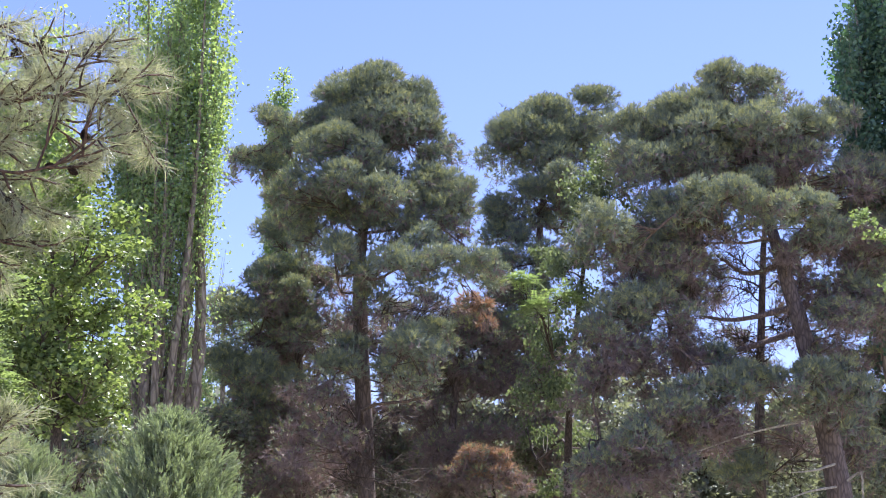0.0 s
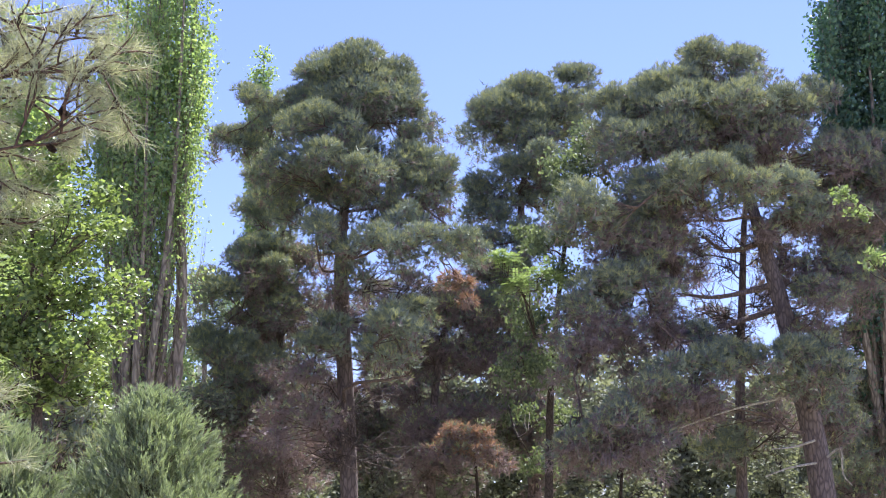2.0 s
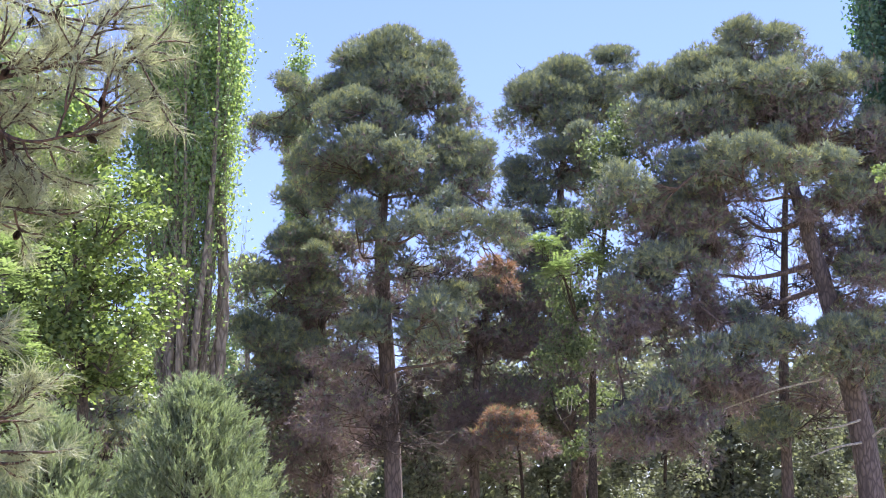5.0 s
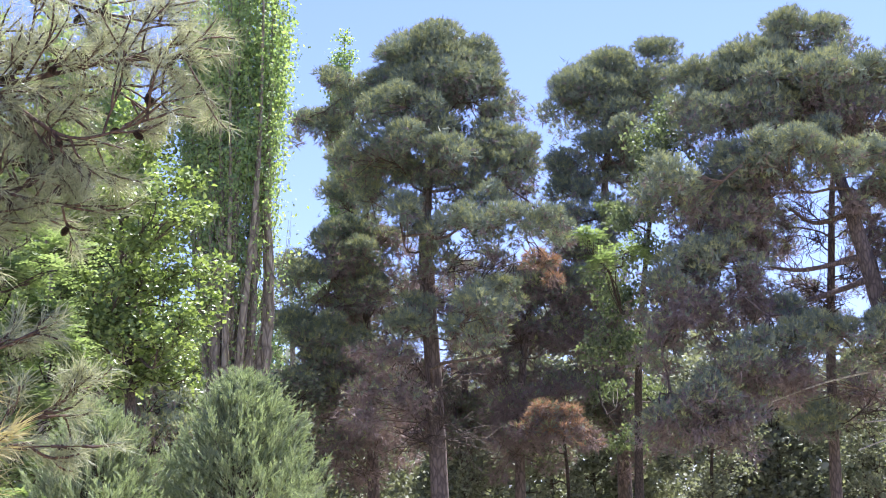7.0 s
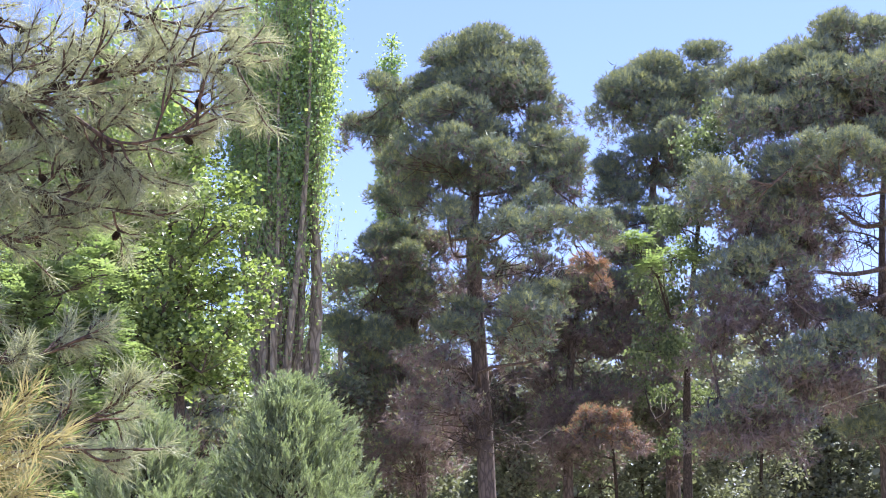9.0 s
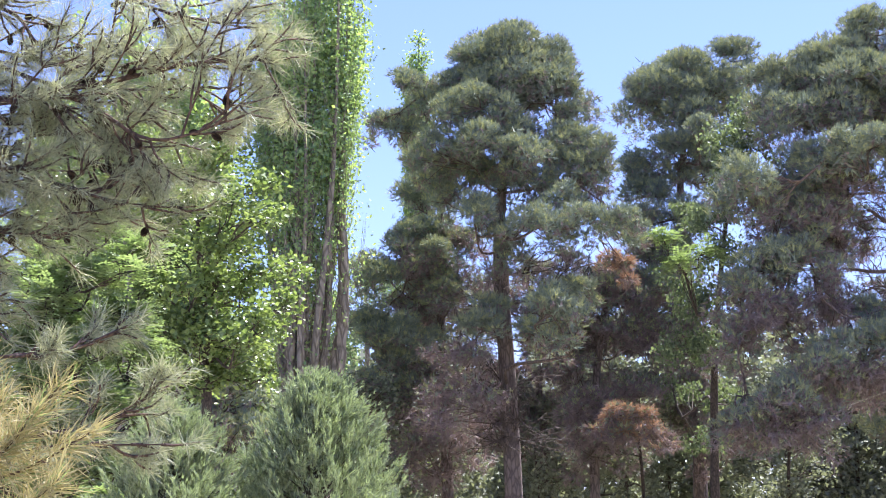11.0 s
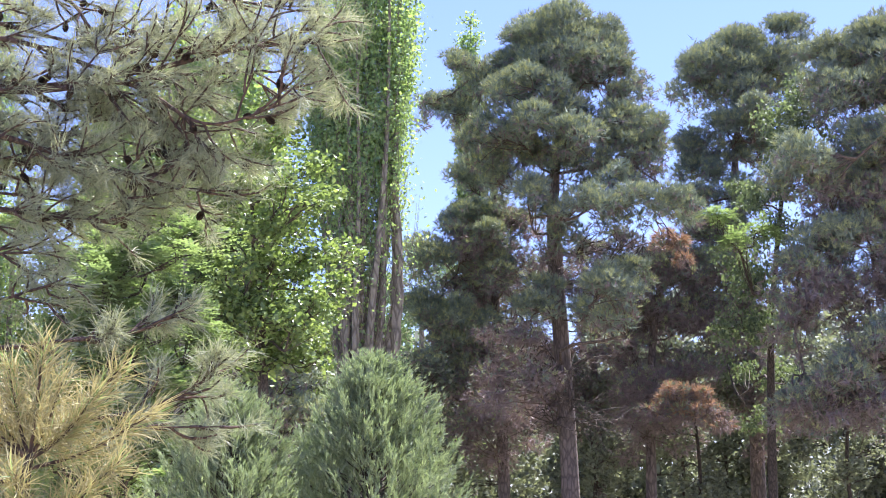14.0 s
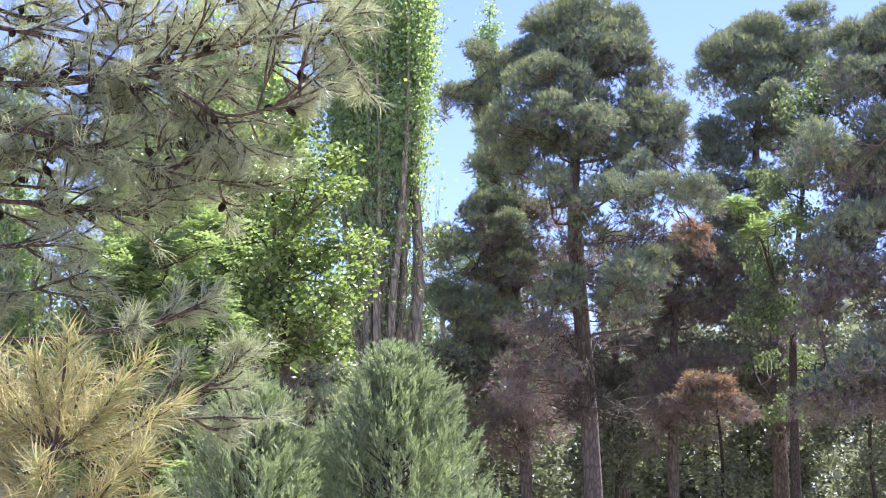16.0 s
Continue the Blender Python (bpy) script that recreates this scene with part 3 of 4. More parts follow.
pine_mass(pine_b, (-3.54, 37.00, 4.11), (1.11, 0.64), 0.9, 0.5)

pine_mass(pine_b, (-3.32, 36.80, 7.80), (0.56, 0.47), 0.4, 0.7)
pine_mass(pine_b, (-3.48, 36.80, 8.91), (0.61, 0.47), 0.3, 0.8)
pine_mass(pine_b, (-3.95, 38.60, 7.65), (0.75, 0.45), 0.4, 0.7)
pine_mass(pine_b, (-2.95, 38.60, 7.45), (0.70, 0.45), 0.45, 0.6)
knit(pine_b, 8, 0.4)

# ---- pine further back with a domed crown ----
pine_c = Tree("pine_tree", "dark domed pine standing further back", "tree", "pines",
              [(2.95, 42.00, 4.42), (2.95, 42.00, 7.20), (2.83, 42.00, 9.39), (2.70, 42.00, 11.47), (2.88, 42.00, 13.11), (3.23, 42.00, 14.77)], 0.21, 0.05, M_BARK)
pine_mass(pine_c, (2.72, 42.00, 14.75), (1.30, 0.85), 0.15)
pine_mass(pine_c, (1.75, 42.00, 14.25), (0.75, 0.7), 0.15)
pine_mass(pine_c, (3.20, 41.60, 13.95), (1.0, 0.75), 0.2)
pine_mass(pine_c, (4.28, 42.00, 15.45), (0.71, 0.52), 0.15)
pine_mass(pine_c, (3.91, 41.60, 14.40), (0.83, 0.71), 0.2)
pine_mass(pine_c, (1.79, 41.50, 12.40), (0.80, 0.46), 0.12)
pine_mass(pine_c, (2.81, 41.00, 12.51), (0.83, 0.52), 0.12)
pine_mass(pine_c, (3.26, 39.80, 12.79), (0.52, 0.31), 0.1)
pine_mass(pine_c, (1.50, 41.60, 11.62), (0.71, 0.31), 0.2, 0.8)
pine_mass(pine_c, (2.30, 40.60, 10.75), (0.77, 0.34), 0.3, 0.7)
pine_mass(pine_c, (3.05, 40.60, 10.44), (0.61, 0.46), 0.3, 0.8)
pine_mass(pine_c, (2.50, 40.60, 9.13), (0.77, 0.71), 0.6, 0.8)
pine_mass(pine_c, (1.23, 40.60, 10.44), (0.61, 0.40), 0.4, 0.7)
pine_mass(pine_c, (1.76, 40.60, 9.67), (0.71, 0.40), 0.5, 0.7)
pine_mass(pine_c, (2.85, 40.40, 7.88), (0.68, 0.61), 0.6, 0.8)
pine_mass(pine_c, (2.95, 40.40, 5.07), (0.68, 0.61), 0.8, 0.8)
pine_mass(pine_c, (3.01, 40.80, 7.04), (0.77, 0.71), 0.7, 0.7)
pine_mass(pine_c, (2.54, 40.80, 5.69), (0.86, 0.71), 0.8, 0.7)
pine_mass(pine_c, (3.34, 40.80, 4.66), (0.86, 0.71), 0.75, 0.7)
pine_mass(pine_c, (3.58, 42.00, 12.13), (0.77, 0.52), 0.3)

knit(pine_c, 9, 0.2, 1.9)

# ---- shaded pine with much dead foliage ----
pine_d = Tree("pine_tree", "shaded pine with many brown dead boughs", "tree", "pines",
              [(0.16, 39.00, 4.22), (0.23, 39.00, 5.94), (0.45, 39.00, 7.66), (0.67, 39.00, 8.83)], 0.15, 0.05, M_BARK)
pine_mass(pine_d, (0.88, 39.00, 8.10), (1.00, 0.80), 0.6)
pine_mass(pine_d, (0.23, 39.00, 7.08), (1.06, 0.86), 0.75, 0.8)
pine_mass(pine_d, (1.52, 39.00, 6.94), (0.94, 0.74), 0.75, 0.8)
pine_mass(pine_d, (-0.63, 39.00, 6.22), (0.86, 0.66), 0.75, 0.6)
pine_mass(pine_d, (1.21, 38.40, 5.73), (0.86, 0.43), 0.8, 0.6)
pine_mass(pine_d, (0.22, 38.00, 5.27), (0.80, 0.57), 0.85, 0.6)
pine_mass(pine_d, (0.15, 38.00, 4.31), (0.80, 0.57), 0.85, 0.6)
pine_mass(pine_d, (1.82, 39.00, 8.25), (0.71, 0.71), 0.5)
pine_mass(pine_d, (0.80, 36.20, 4.98), (0.36, 0.26), 0.5, 0.9, 0.75, False)
pine_mass(pine_d, (1.34, 36.20, 4.78), (0.34, 0.34), 0.5, 0.8, 0.75, False)
pine_mass(pine_d, (1.02, 36.30, 4.50), (0.34, 0.26), 0.7, 0.8, 0.45, False)
pine_mass(pine_d, (0.45, 36.60, 4.55), (0.50, 0.35), 0.8, 0.7, 0.1, False)
pine_mass(pine_d, (1.75, 36.80, 4.40), (0.50, 0.40), 0.8, 0.7, 0.1, False)

# ---- big leaning pine ----
pine_e = Tree("pine_tree", "big leaning pine with a broad layered crown", "tree", "pines",
              [(8.40, 33.00, 3.81), (8.12, 33.00, 5.75), (7.83, 33.00, 7.22), (7.50, 33.00, 8.60), (7.27, 33.20, 9.79), (7.03, 33.30, 11.12), (6.86, 33.40, 12.48)], 0.3, 0.05, M_BARK)
pine_mass(pine_e, (6.50, 33.40, 13.08), (0.75, 0.43), 0.20)
pine_mass(pine_e, (7.40, 33.40, 12.95), (0.75, 0.5), 0.35, 0.9)
pine_mass(pine_e, (5.65, 33.40, 12.74), (0.75, 0.46), 0.15)
pine_mass(pine_e, (4.97, 33.20, 12.15), (0.75, 0.56), 0.15)
pine_mass(pine_e, (4.13, 33.20, 11.88), (0.53, 0.56), 0.20)
pine_mass(pine_e, (5.93, 32.60, 11.89), (0.84, 0.48), 0.15)
pine_mass(pine_e, (6.99, 32.60, 11.89), (0.87, 0.48), 0.25)
pine_mass(pine_e, (8.04, 32.80, 11.95), (0.63, 0.53), 0.15)
pine_mass(pine_e, (8.90, 33.40, 12.28), (0.48, 0.53), 0.40, 0.7)
pine_mass(pine_e, (4.53, 32.60, 10.92), (0.75, 0.56), 0.40)
pine_mass(pine_e, (5.56, 32.80, 11.11), (0.84, 0.56), 0.40)
pine_mass(pine_e, (6.73, 33.00, 11.16), (0.84, 0.51), 0.50)
pine_mass(pine_e, (7.85, 33.00, 11.03), (0.84, 0.53), 0.60)
pine_mass(pine_e, (8.77, 33.00, 10.77), (0.56, 0.56), 0.60, 0.8)
pine_mass(pine_e, (5.27, 30.90, 9.83), (0.53, 0.43), 0.12)
pine_mass(pine_e, (5.97, 30.90, 9.83), (0.65, 0.36), 0.20)
pine_mass(pine_e, (6.80, 31.00, 9.67), (0.60, 0.36), 0.35)
pine_mass(pine_e, (7.61, 31.20, 9.60), (0.65, 0.41), 0.15)
pine_mass(pine_e, (8.77, 32.60, 9.33), (0.53, 0.43), 0.60, 0.8)
pine_mass(pine_e, (5.68, 32.40, 9.47), (0.65, 0.41), 0.60)
pine_mass(pine_e, (4.83, 32.40, 9.59), (0.75, 0.65), 0.35)
pine_mass(pine_e, (3.42, 31.20, 9.24), (0.65, 0.48), 0.25)
pine_mass(pine_e, (3.99, 32.20, 8.74), (0.68, 0.53), 0.50)
pine_mass(pine_e, (4.98, 32.40, 8.66), (0.60, 0.48), 0.60, 0.8)
pine_mass(pine_e, (7.97, 32.60, 9.26), (0.75, 0.29), 0.70, 0.8)
pine_mass(pine_e, (3.62, 31.80, 7.62), (0.84, 0.51), 0.12)
pine_mass(pine_e, (4.53, 32.00, 7.54), (0.75, 0.60), 0.40)
pine_mass(pine_e, (3.19, 31.80, 6.90), (0.56, 0.53), 0.50)
pine_mass(pine_e, (3.91, 32.00, 6.52), (0.80, 0.53), 0.85)
pine_mass(pine_e, (4.96, 32.20, 6.97), (0.48, 0.53), 0.80, 0.7)
pine_mass(pine_e, (8.51, 32.00, 7.41), (0.51, 0.43), 0.60, 0.7)
pine_mass(pine_e, (8.43, 33.20, 8.26), (0.48, 0.43), 0.70, 0.6)
pine_mass(pine_e, (8.06, 33.40, 8.62), (0.36, 0.36), 0.70, 0.5)
pine_mass(pine_e, (9.26, 33.40, 8.81), (0.48, 0.43), 0.60, 0.7)
pine_mass(pine_e, (3.19, 32.00, 5.98), (0.56, 0.43), 0.60, 0.8)
pine_mass(pine_e, (5.49, 33.40, 8.11), (0.41, 0.56), 0.70, 0.8)
pine_mass(pine_e, (5.44, 33.40, 6.92), (0.43, 0.48), 0.70, 0.7)
pine_mass(pine_e, (8.24, 33.20, 7.01), (0.48, 0.36), 0.60, 0.6)
pine_mass(pine_e, (9.41, 33.00, 7.97), (0.56, 0.56), 0.50, 0.8)
pine_mass(pine_e, (9.70, 33.20, 10.70), (0.48, 0.48), 0.50, 0.7)
pine_mass(pine_e, (7.48, 32.40, 8.84), (0.56, 0.24), 0.80, 0.5)
pine_mass(pine_e, (5.42, 32.40, 8.97), (0.48, 0.41), 0.80, 0.6)
pine_mass(pine_e, (9.06, 34.20, 4.92), (0.60, 0.72), 0.40, 0.8)
pine_mass(pine_e, (6.15, 32.60, 5.23), (0.60, 0.43), 0.80, 0.5)
pine_mass(pine_e, (8.99, 34.20, 6.58), (0.43, 0.56), 0.70, 0.7)
pine_mass(pine_e, (5.49, 31.40, 5.90), (0.84, 0.39), 0.35)
pine_mass(pine_e, (6.52, 31.60, 5.99), (0.72, 0.34), 0.30)
pine_mass(pine_e, (7.46, 31.40, 5.96), (0.72, 0.48), 0.37)
pine_mass(pine_e, (8.37, 31.40, 5.67), (0.65, 0.48), 0.37)
pine_mass(pine_e, (4.69, 31.20, 5.30), (0.72, 0.41), 0.40)
pine_mass(pine_e, (3.80, 31.00, 4.76), (0.72, 0.41), 0.40)
pine_mass(pine_e, (3.05, 31.00, 4.15), (0.53, 0.41), 0.45)
pine_mass(pine_e, (5.39, 31.60, 5.23), (0.84, 0.36), 0.85, 0.7)
pine_mass(pine_e, (4.17, 31.40, 4.18), (0.92, 0.41), 0.90, 0.7)

pine_mass(pine_e, (5.25, 34.30, 11.75), (1.30, 0.80), 0.45)
pine_mass(pine_e, (7.60, 34.30, 11.70), (1.35, 0.80), 0.55)
pine_mass(pine_e, (9.25, 33.80, 10.00), (0.70, 0.55), 0.6)
# boughs added, mostly out of view, to shade those lower on the right
pine_mass(pine_e, (9.75, 33.40, 9.20), (0.70, 0.50), 0.6)
pine_mass(pine_e, (9.90, 33.90, 11.20), (0.75, 0.55), 0.5)
pine_mass(pine_e, (10.40, 33.70, 10.20), (0.75, 0.55), 0.5)
pine_mass(pine_e, (5.20, 33.60, 9.00), (0.70, 0.50), 0.6)
pine_mass(pine_e, (4.40, 33.60, 9.60), (0.65, 0.50), 0.5)
knit(pine_e, 24, 0.35)

# ---- slim pine seen through the gap ----
pine_f = Tree("pine_tree", "slim straight pine with thin bare twigs", "tree", "pines",
              [(7.55, 37.00, 4.08), (7.62, 37.00, 6.53), (7.76, 37.00, 8.46), (7.89, 37.00, 10.16), (8.08, 37.00, 11.74)], 0.15, 0.05, M_BARK)
for c, r in (((7.09, 36.80, 9.26), (0.6, 0.6)), ((6.91, 36.80, 8.15), (0.6, 0.5)), ((7.43, 36.80, 7.60), (0.6, 0.5)), ((8.29, 36.80, 8.43), (0.5, 0.6)), ((6.98, 36.80, 9.97), (0.5, 0.4)), ((8.44, 36.50, 4.86), (0.8, 0.6))):
    bare_twigs(pine_f, c, r, 18)
pine_mass(pine_f, (6.55, 37.60, 7.35), (0.70, 0.40), 0.5, 0.5)
pine_mass(pine_f, (7.70, 37.80, 7.25), (0.70, 0.35), 0.5, 0.5)
pine_mass(pine_f, (6.55, 37.60, 9.75), (0.60, 0.40), 0.5, 0.4)
pine_mass(pine_f, (8.89, 37.60, 8.57), (0.62, 0.54), 0.6, 0.4)
pine_mass(pine_f, (6.88, 37.60, 9.14), (0.46, 0.60), 0.6, 0.3)
pine_mass(pine_f, (7.19, 37.60, 8.01), (0.51, 0.51), 0.6, 0.3)
pine_mass(pine_f, (8.47, 37.40, 9.39), (0.41, 0.41), 0.6, 0.25)
pine_mass(pine_f, (8.32, 37.00, 5.44), (0.81, 0.68), 0.7, 0.4)
pine_mass(pine_f, (6.83, 36.40, 4.72), (0.87, 0.68), 0.15, 0.8)

# crown added out of sight behind the leaning pine, to shade its low boughs
for c in ((8.1, 37.5, 12.0), (7.2, 37.4, 11.6), (9.0, 37.6, 11.7), (6.4, 37.5, 11.2), (9.6, 37.6, 10.8)):
    pine_mass(pine_f, c, (0.75, 0.5), 0.25, 0.8)

# ---- half-dead pine in the shade between them ----
pine_g = Tree("pine_tree", "half-dead shaded pine with sparse brown boughs", "tree", "pines",
              [(-1.17, 41.00, 4.35), (-1.26, 41.00, 6.16), (-1.19, 41.00, 7.67), (-1.05, 41.00, 9.05)], 0.14, 0.04, M_BARK)
pine_mass(pine_g, (-1.41, 41.00, 6.76), (0.90, 0.60), 0.85, 0.6)
pine_mass(pine_g, (-2.46, 41.00, 6.16), (0.90, 0.69), 0.85, 0.5)
pine_mass(pine_g, (-0.95, 41.00, 5.26), (0.99, 0.69), 0.8, 0.6)
pine_mass(pine_g, (-2.59, 41.00, 4.82), (0.99, 0.69), 0.85, 0.5)
pine_mass(pine_g, (-0.97, 41.00, 7.97), (0.66, 0.51), 0.7, 0.5)
pine_mass(pine_g, (-1.35, 41.00, 9.25), (0.65, 0.40), 0.6, 0.6)
pine_mass(pine_g, (-0.37, 41.00, 9.51), (0.60, 0.39), 0.6, 0.55)
pine_mass(pine_g, (0.83, 41.00, 4.67), (0.99, 0.69), 0.7, 0.6)
pine_mass(pine_g, (-1.95, 40.00, 5.18), (0.75, 0.60), 0.85, 0.5)
pine_mass(pine_g, (-2.87, 40.00, 8.42), (0.60, 0.60), 0.5, 0.3)
pine_mass(pine_g, (-0.55, 41.00, 8.75), (0.80, 0.50), 0.6, 0.45)
pine_mass(pine_g, (0.35, 41.00, 8.95), (0.70, 0.45), 0.6, 0.45)
pine_mass(pine_g, (-1.95, 41.00, 8.35), (0.70, 0.50), 0.6, 0.4)
pine_mass(pine_g, (-0.10, 41.00, 7.35), (0.80, 0.55), 0.7, 0.6)
for c in ((-0.9, 40.6, 8.2), (0.2, 40.6, 8.4), (-2.2, 40.6, 7.4), (-2.0, 40.6, 9.0)):
    bare_twigs(pine_g, c, (0.7, 0.6), 16)

# ---- dim pine at the edge of the stand ----
pine_i = Tree("pine_tree", "dim pine in shade at the edge of the stand", "tree", "pines",
              [(10.9, 37.00, 3.0), (10.85, 37.00, 6.0), (10.9, 37.00, 8.4)], 0.16, 0.05, M_BARK)
for c in ((10.3, 36.6, 8.3), (11.2, 36.4, 7.9), (10.4, 36.2, 7.1), (11.3, 36.2, 6.6), (10.2, 36.0, 5.9), (11.1, 36.0, 5.2), (10.1, 36.2, 4.6), (11.2, 36.0, 3.9), (9.9, 36.6, 3.6)):
    pine_mass(pine_i, c, (0.8, 0.55), random.uniform(0.2, 0.75), 0.9)

# ---- leafy tree between the pines ----
elm = Tree("elm_tree", "slender elm with small grey-green leaves", "tree", "",
           [(2.88, 36.00, 4.01), (2.99, 36.00, 6.40), (3.31, 36.00, 9.10), (3.76, 36.00, 11.47)], 0.12, 0.03, M_TWIG)
for c, r in (((3.79, 35.50, 11.82), (0.65, 0.6)), ((3.99, 35.00, 10.99), (0.6, 0.6)), ((3.32, 35.00, 10.85), (0.7, 0.65)), ((3.50, 35.00, 10.10), (0.6, 0.5)), ((2.83, 35.00, 9.29), (0.6, 0.55)), ((3.47, 35.40, 9.65), (0.5, 0.5)),
             ((2.44, 36.00, 9.72), (0.45, 0.35)), ((3.01, 35.00, 8.36), (0.6, 0.55)), ((2.25, 35.50, 7.78), (0.6, 0.5)), ((2.60, 35.00, 7.30), (0.6, 0.55)), ((2.91, 35.00, 6.26), (0.65, 0.55)),
             ((2.26, 35.00, 6.39), (0.6, 0.55)), ((3.32, 37.00, 5.44), (0.6, 0.5)), ((2.19, 38.50, 5.74), (0.5, 0.5)), ((2.77, 38.00, 4.45), (0.5, 0.4))):
    leaf_mass(elm, c, r, M_ELM, 0.1, 1.7, 0.2, 0.9, 1.5)
for c, r in (((1.94, 32.40, 7.79), (0.5, 0.3)), ((2.50, 32.60, 8.02), (0.5, 0.35)), ((1.73, 32.80, 8.43), (0.3, 0.25))):
    frond_mass(elm, c, r, M_LOCUST, 0.45)

# ---- poplars ----
poplar(-5.72, 31.00, 16.6, 1.55, 4.6, 20, "columnar poplar with many grey stems and sunlit leaves", 0.09, 0.95, 0.4)
poplar(-5.09, 46.00, 17.8, 0.42, 3.0, 6, "slim distant poplar behind the pines", 0.11, 1.7, 0.1, low=0.93, tip=900)
poplar(10.85, 36.00, 19.5, 1.75, 5.0, 10, "columnar poplar in dense leaf, coloured as in shade", 0.13, 1.05, 0.4, mat=M_SHADE)
poplar(-9.74, 37.00, 16.4, 1.4, 3.5, 9, "pale green poplar behind the leafy trees", 0.16, 0.85, 0.1)
poplar(-11.5, 37.60, 16.6, 1.3, 3.5, 8, "pale green poplar behind the leafy trees", 0.16, 0.85, 0.1)
poplar(-13.3, 38.00, 16.0, 1.3, 3.5, 8, "pale green poplar behind the leafy trees", 0.16, 0.75, 0.1)
poplar(-15.09, 34.00, 16.0, 1.1, 3.5, 7, "green poplar at the edge of the stand", 0.11, 0.7, 0.1)

# ---- leafy trees beside the poplars ----
plane = Tree("plane_tree", "broad-leaved tree with bright sunlit leaves", "tree", "leafy trees",
             [(-6.19, 25.00, 2.82), (-6.23, 25.00, 3.93), (-6.34, 25.20, 5.29), (-6.44, 25.20, 6.55), (-6.58, 25.30, 7.57)], 0.13, 0.03, M_TWIG)
for c in box_scatter((-7.65, 23.80, 4.40), (-5.07, 26.20, 8.22), 62):
    leaf_mass(plane, c, (random.uniform(0.3, 0.55), random.uniform(0.22, 0.42)), M_PLANE, 0.11, 1.15, 0.7, 0.0, 1.75)
pine_h = Tree("pine_tree", "small shaded conifer with brown dead twigs", "tree", "pines",
              [(-6.88, 28.00, 1.12), (-6.91, 28.00, 2.96), (-6.94, 28.00, 4.21), (-6.98, 28.00, 5.27)], 0.11, 0.04, M_TWIG)
for c, dead in (((-6.98, 28.00, 5.27), 0.3), ((-7.30, 27.80, 4.62), 0.7), ((-6.45, 27.80, 4.60), 0.6), ((-6.82, 27.60, 3.97), 0.8), ((-7.56, 28.00, 3.81), 0.7), ((-6.17, 28.00, 3.88), 0.6), ((-6.87, 27.80, 3.16), 0.8)):
    pine_mass(pine_h, c, (0.5, 0.4), dead * 0.6, 0.7)
back_tree = Tree("leafy_tree", "tall leafy tree with light green foliage", "tree", "leafy trees",
                 [(-9.50, 31.00, 3.37), (-9.51, 31.00, 5.71), (-9.52, 31.00, 7.75), (-9.68, 31.00, 9.98), (-9.96, 31.00, 11.63)], 0.14, 0.03, M_GREYBARK)
for c in box_scatter((-11.74, 30.50, 5.25), (-6.95, 32.00, 11.6), 50):
    leaf_mass(back_tree, c, (random.uniform(0.5, 0.8), random.uniform(0.4, 0.6)), M_PLANE, 0.115, 0.95, 0.5, 0.0, 1.6)
stub = thing("dead_trunk", -7.43, 24.4, "bare grey dead trunk broken off short", "tree trunk")
bag = Bag()
tube(bag, spline([(-7.43, 24.4, -0.1), (-7.45, 24.4, 3.5), (-7.42, 24.4, 6.78)], 14), 0.09, 0.055, 10, 0, 0.04)
part("trunk", bag, [M_GREYBARK], stub, smooth=True)
locust = Tree("locust_tree", "young locust with feathery pale green fronds", "tree", "leafy trees",
              [(-6.73, 19.00, 1.99), (-6.72, 19.00, 2.99), (-6.71, 19.00, 4.00), (-6.70, 19.00, 4.88)], 0.07, 0.02, M_TWIG)
for c in box_scatter((-7.57, 17.60, 2.25), (-5.45, 19.50, 5.68), 60):
    frond_mass(locust, c, (random.uniform(0.3, 0.5), random.uniform(0.16, 0.28)), M_LOCUST, 0.36)
willow = Tree("distant_tree", "pale distant tree with thin light foliage", "tree", "",
              [(-8.73, 62.00, 5.76), (-8.86, 62.00, 9.86), (-8.96, 62.00, 13.10)], 0.2, 0.06, M_GREYBARK)
for c, r in (((-9.09, 62.00, 13.45), (1.0, 0.7)), ((-9.73, 62.00, 11.93), (1.1, 0.9)), ((-8.26, 62.00, 12.63), (1.1, 0.9)), ((-8.77, 62.00, 10.78), (1.3, 1.0)), ((-10.01, 62.00, 10.09), (1.2, 1.0)), ((-9.16, 62.00, 8.49), (1.6, 1.2)), ((-10.25, 62.00, 7.59), (1.4, 1.2))):
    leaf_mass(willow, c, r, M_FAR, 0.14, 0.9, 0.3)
ash = Tree("ash_sapling", "sapling with bright yellow-green leaves", "tree", "",
           [(10.00, 30.50, 3.65), (10.08, 30.50, 6.23), (9.88, 30.50, 8.18), (9.40, 30.20, 9.17)], 0.05, 0.015, M_TWIG)
for c, r in (((8.30, 29.50, 9.05), (0.35, 0.22)), ((8.52, 29.50, 8.65), (0.3, 0.25)), ((8.72, 29.50, 7.74), (0.35, 0.3))):
    leaf_mass(ash, c, r, M_LOCUST, 0.09, 0.8)

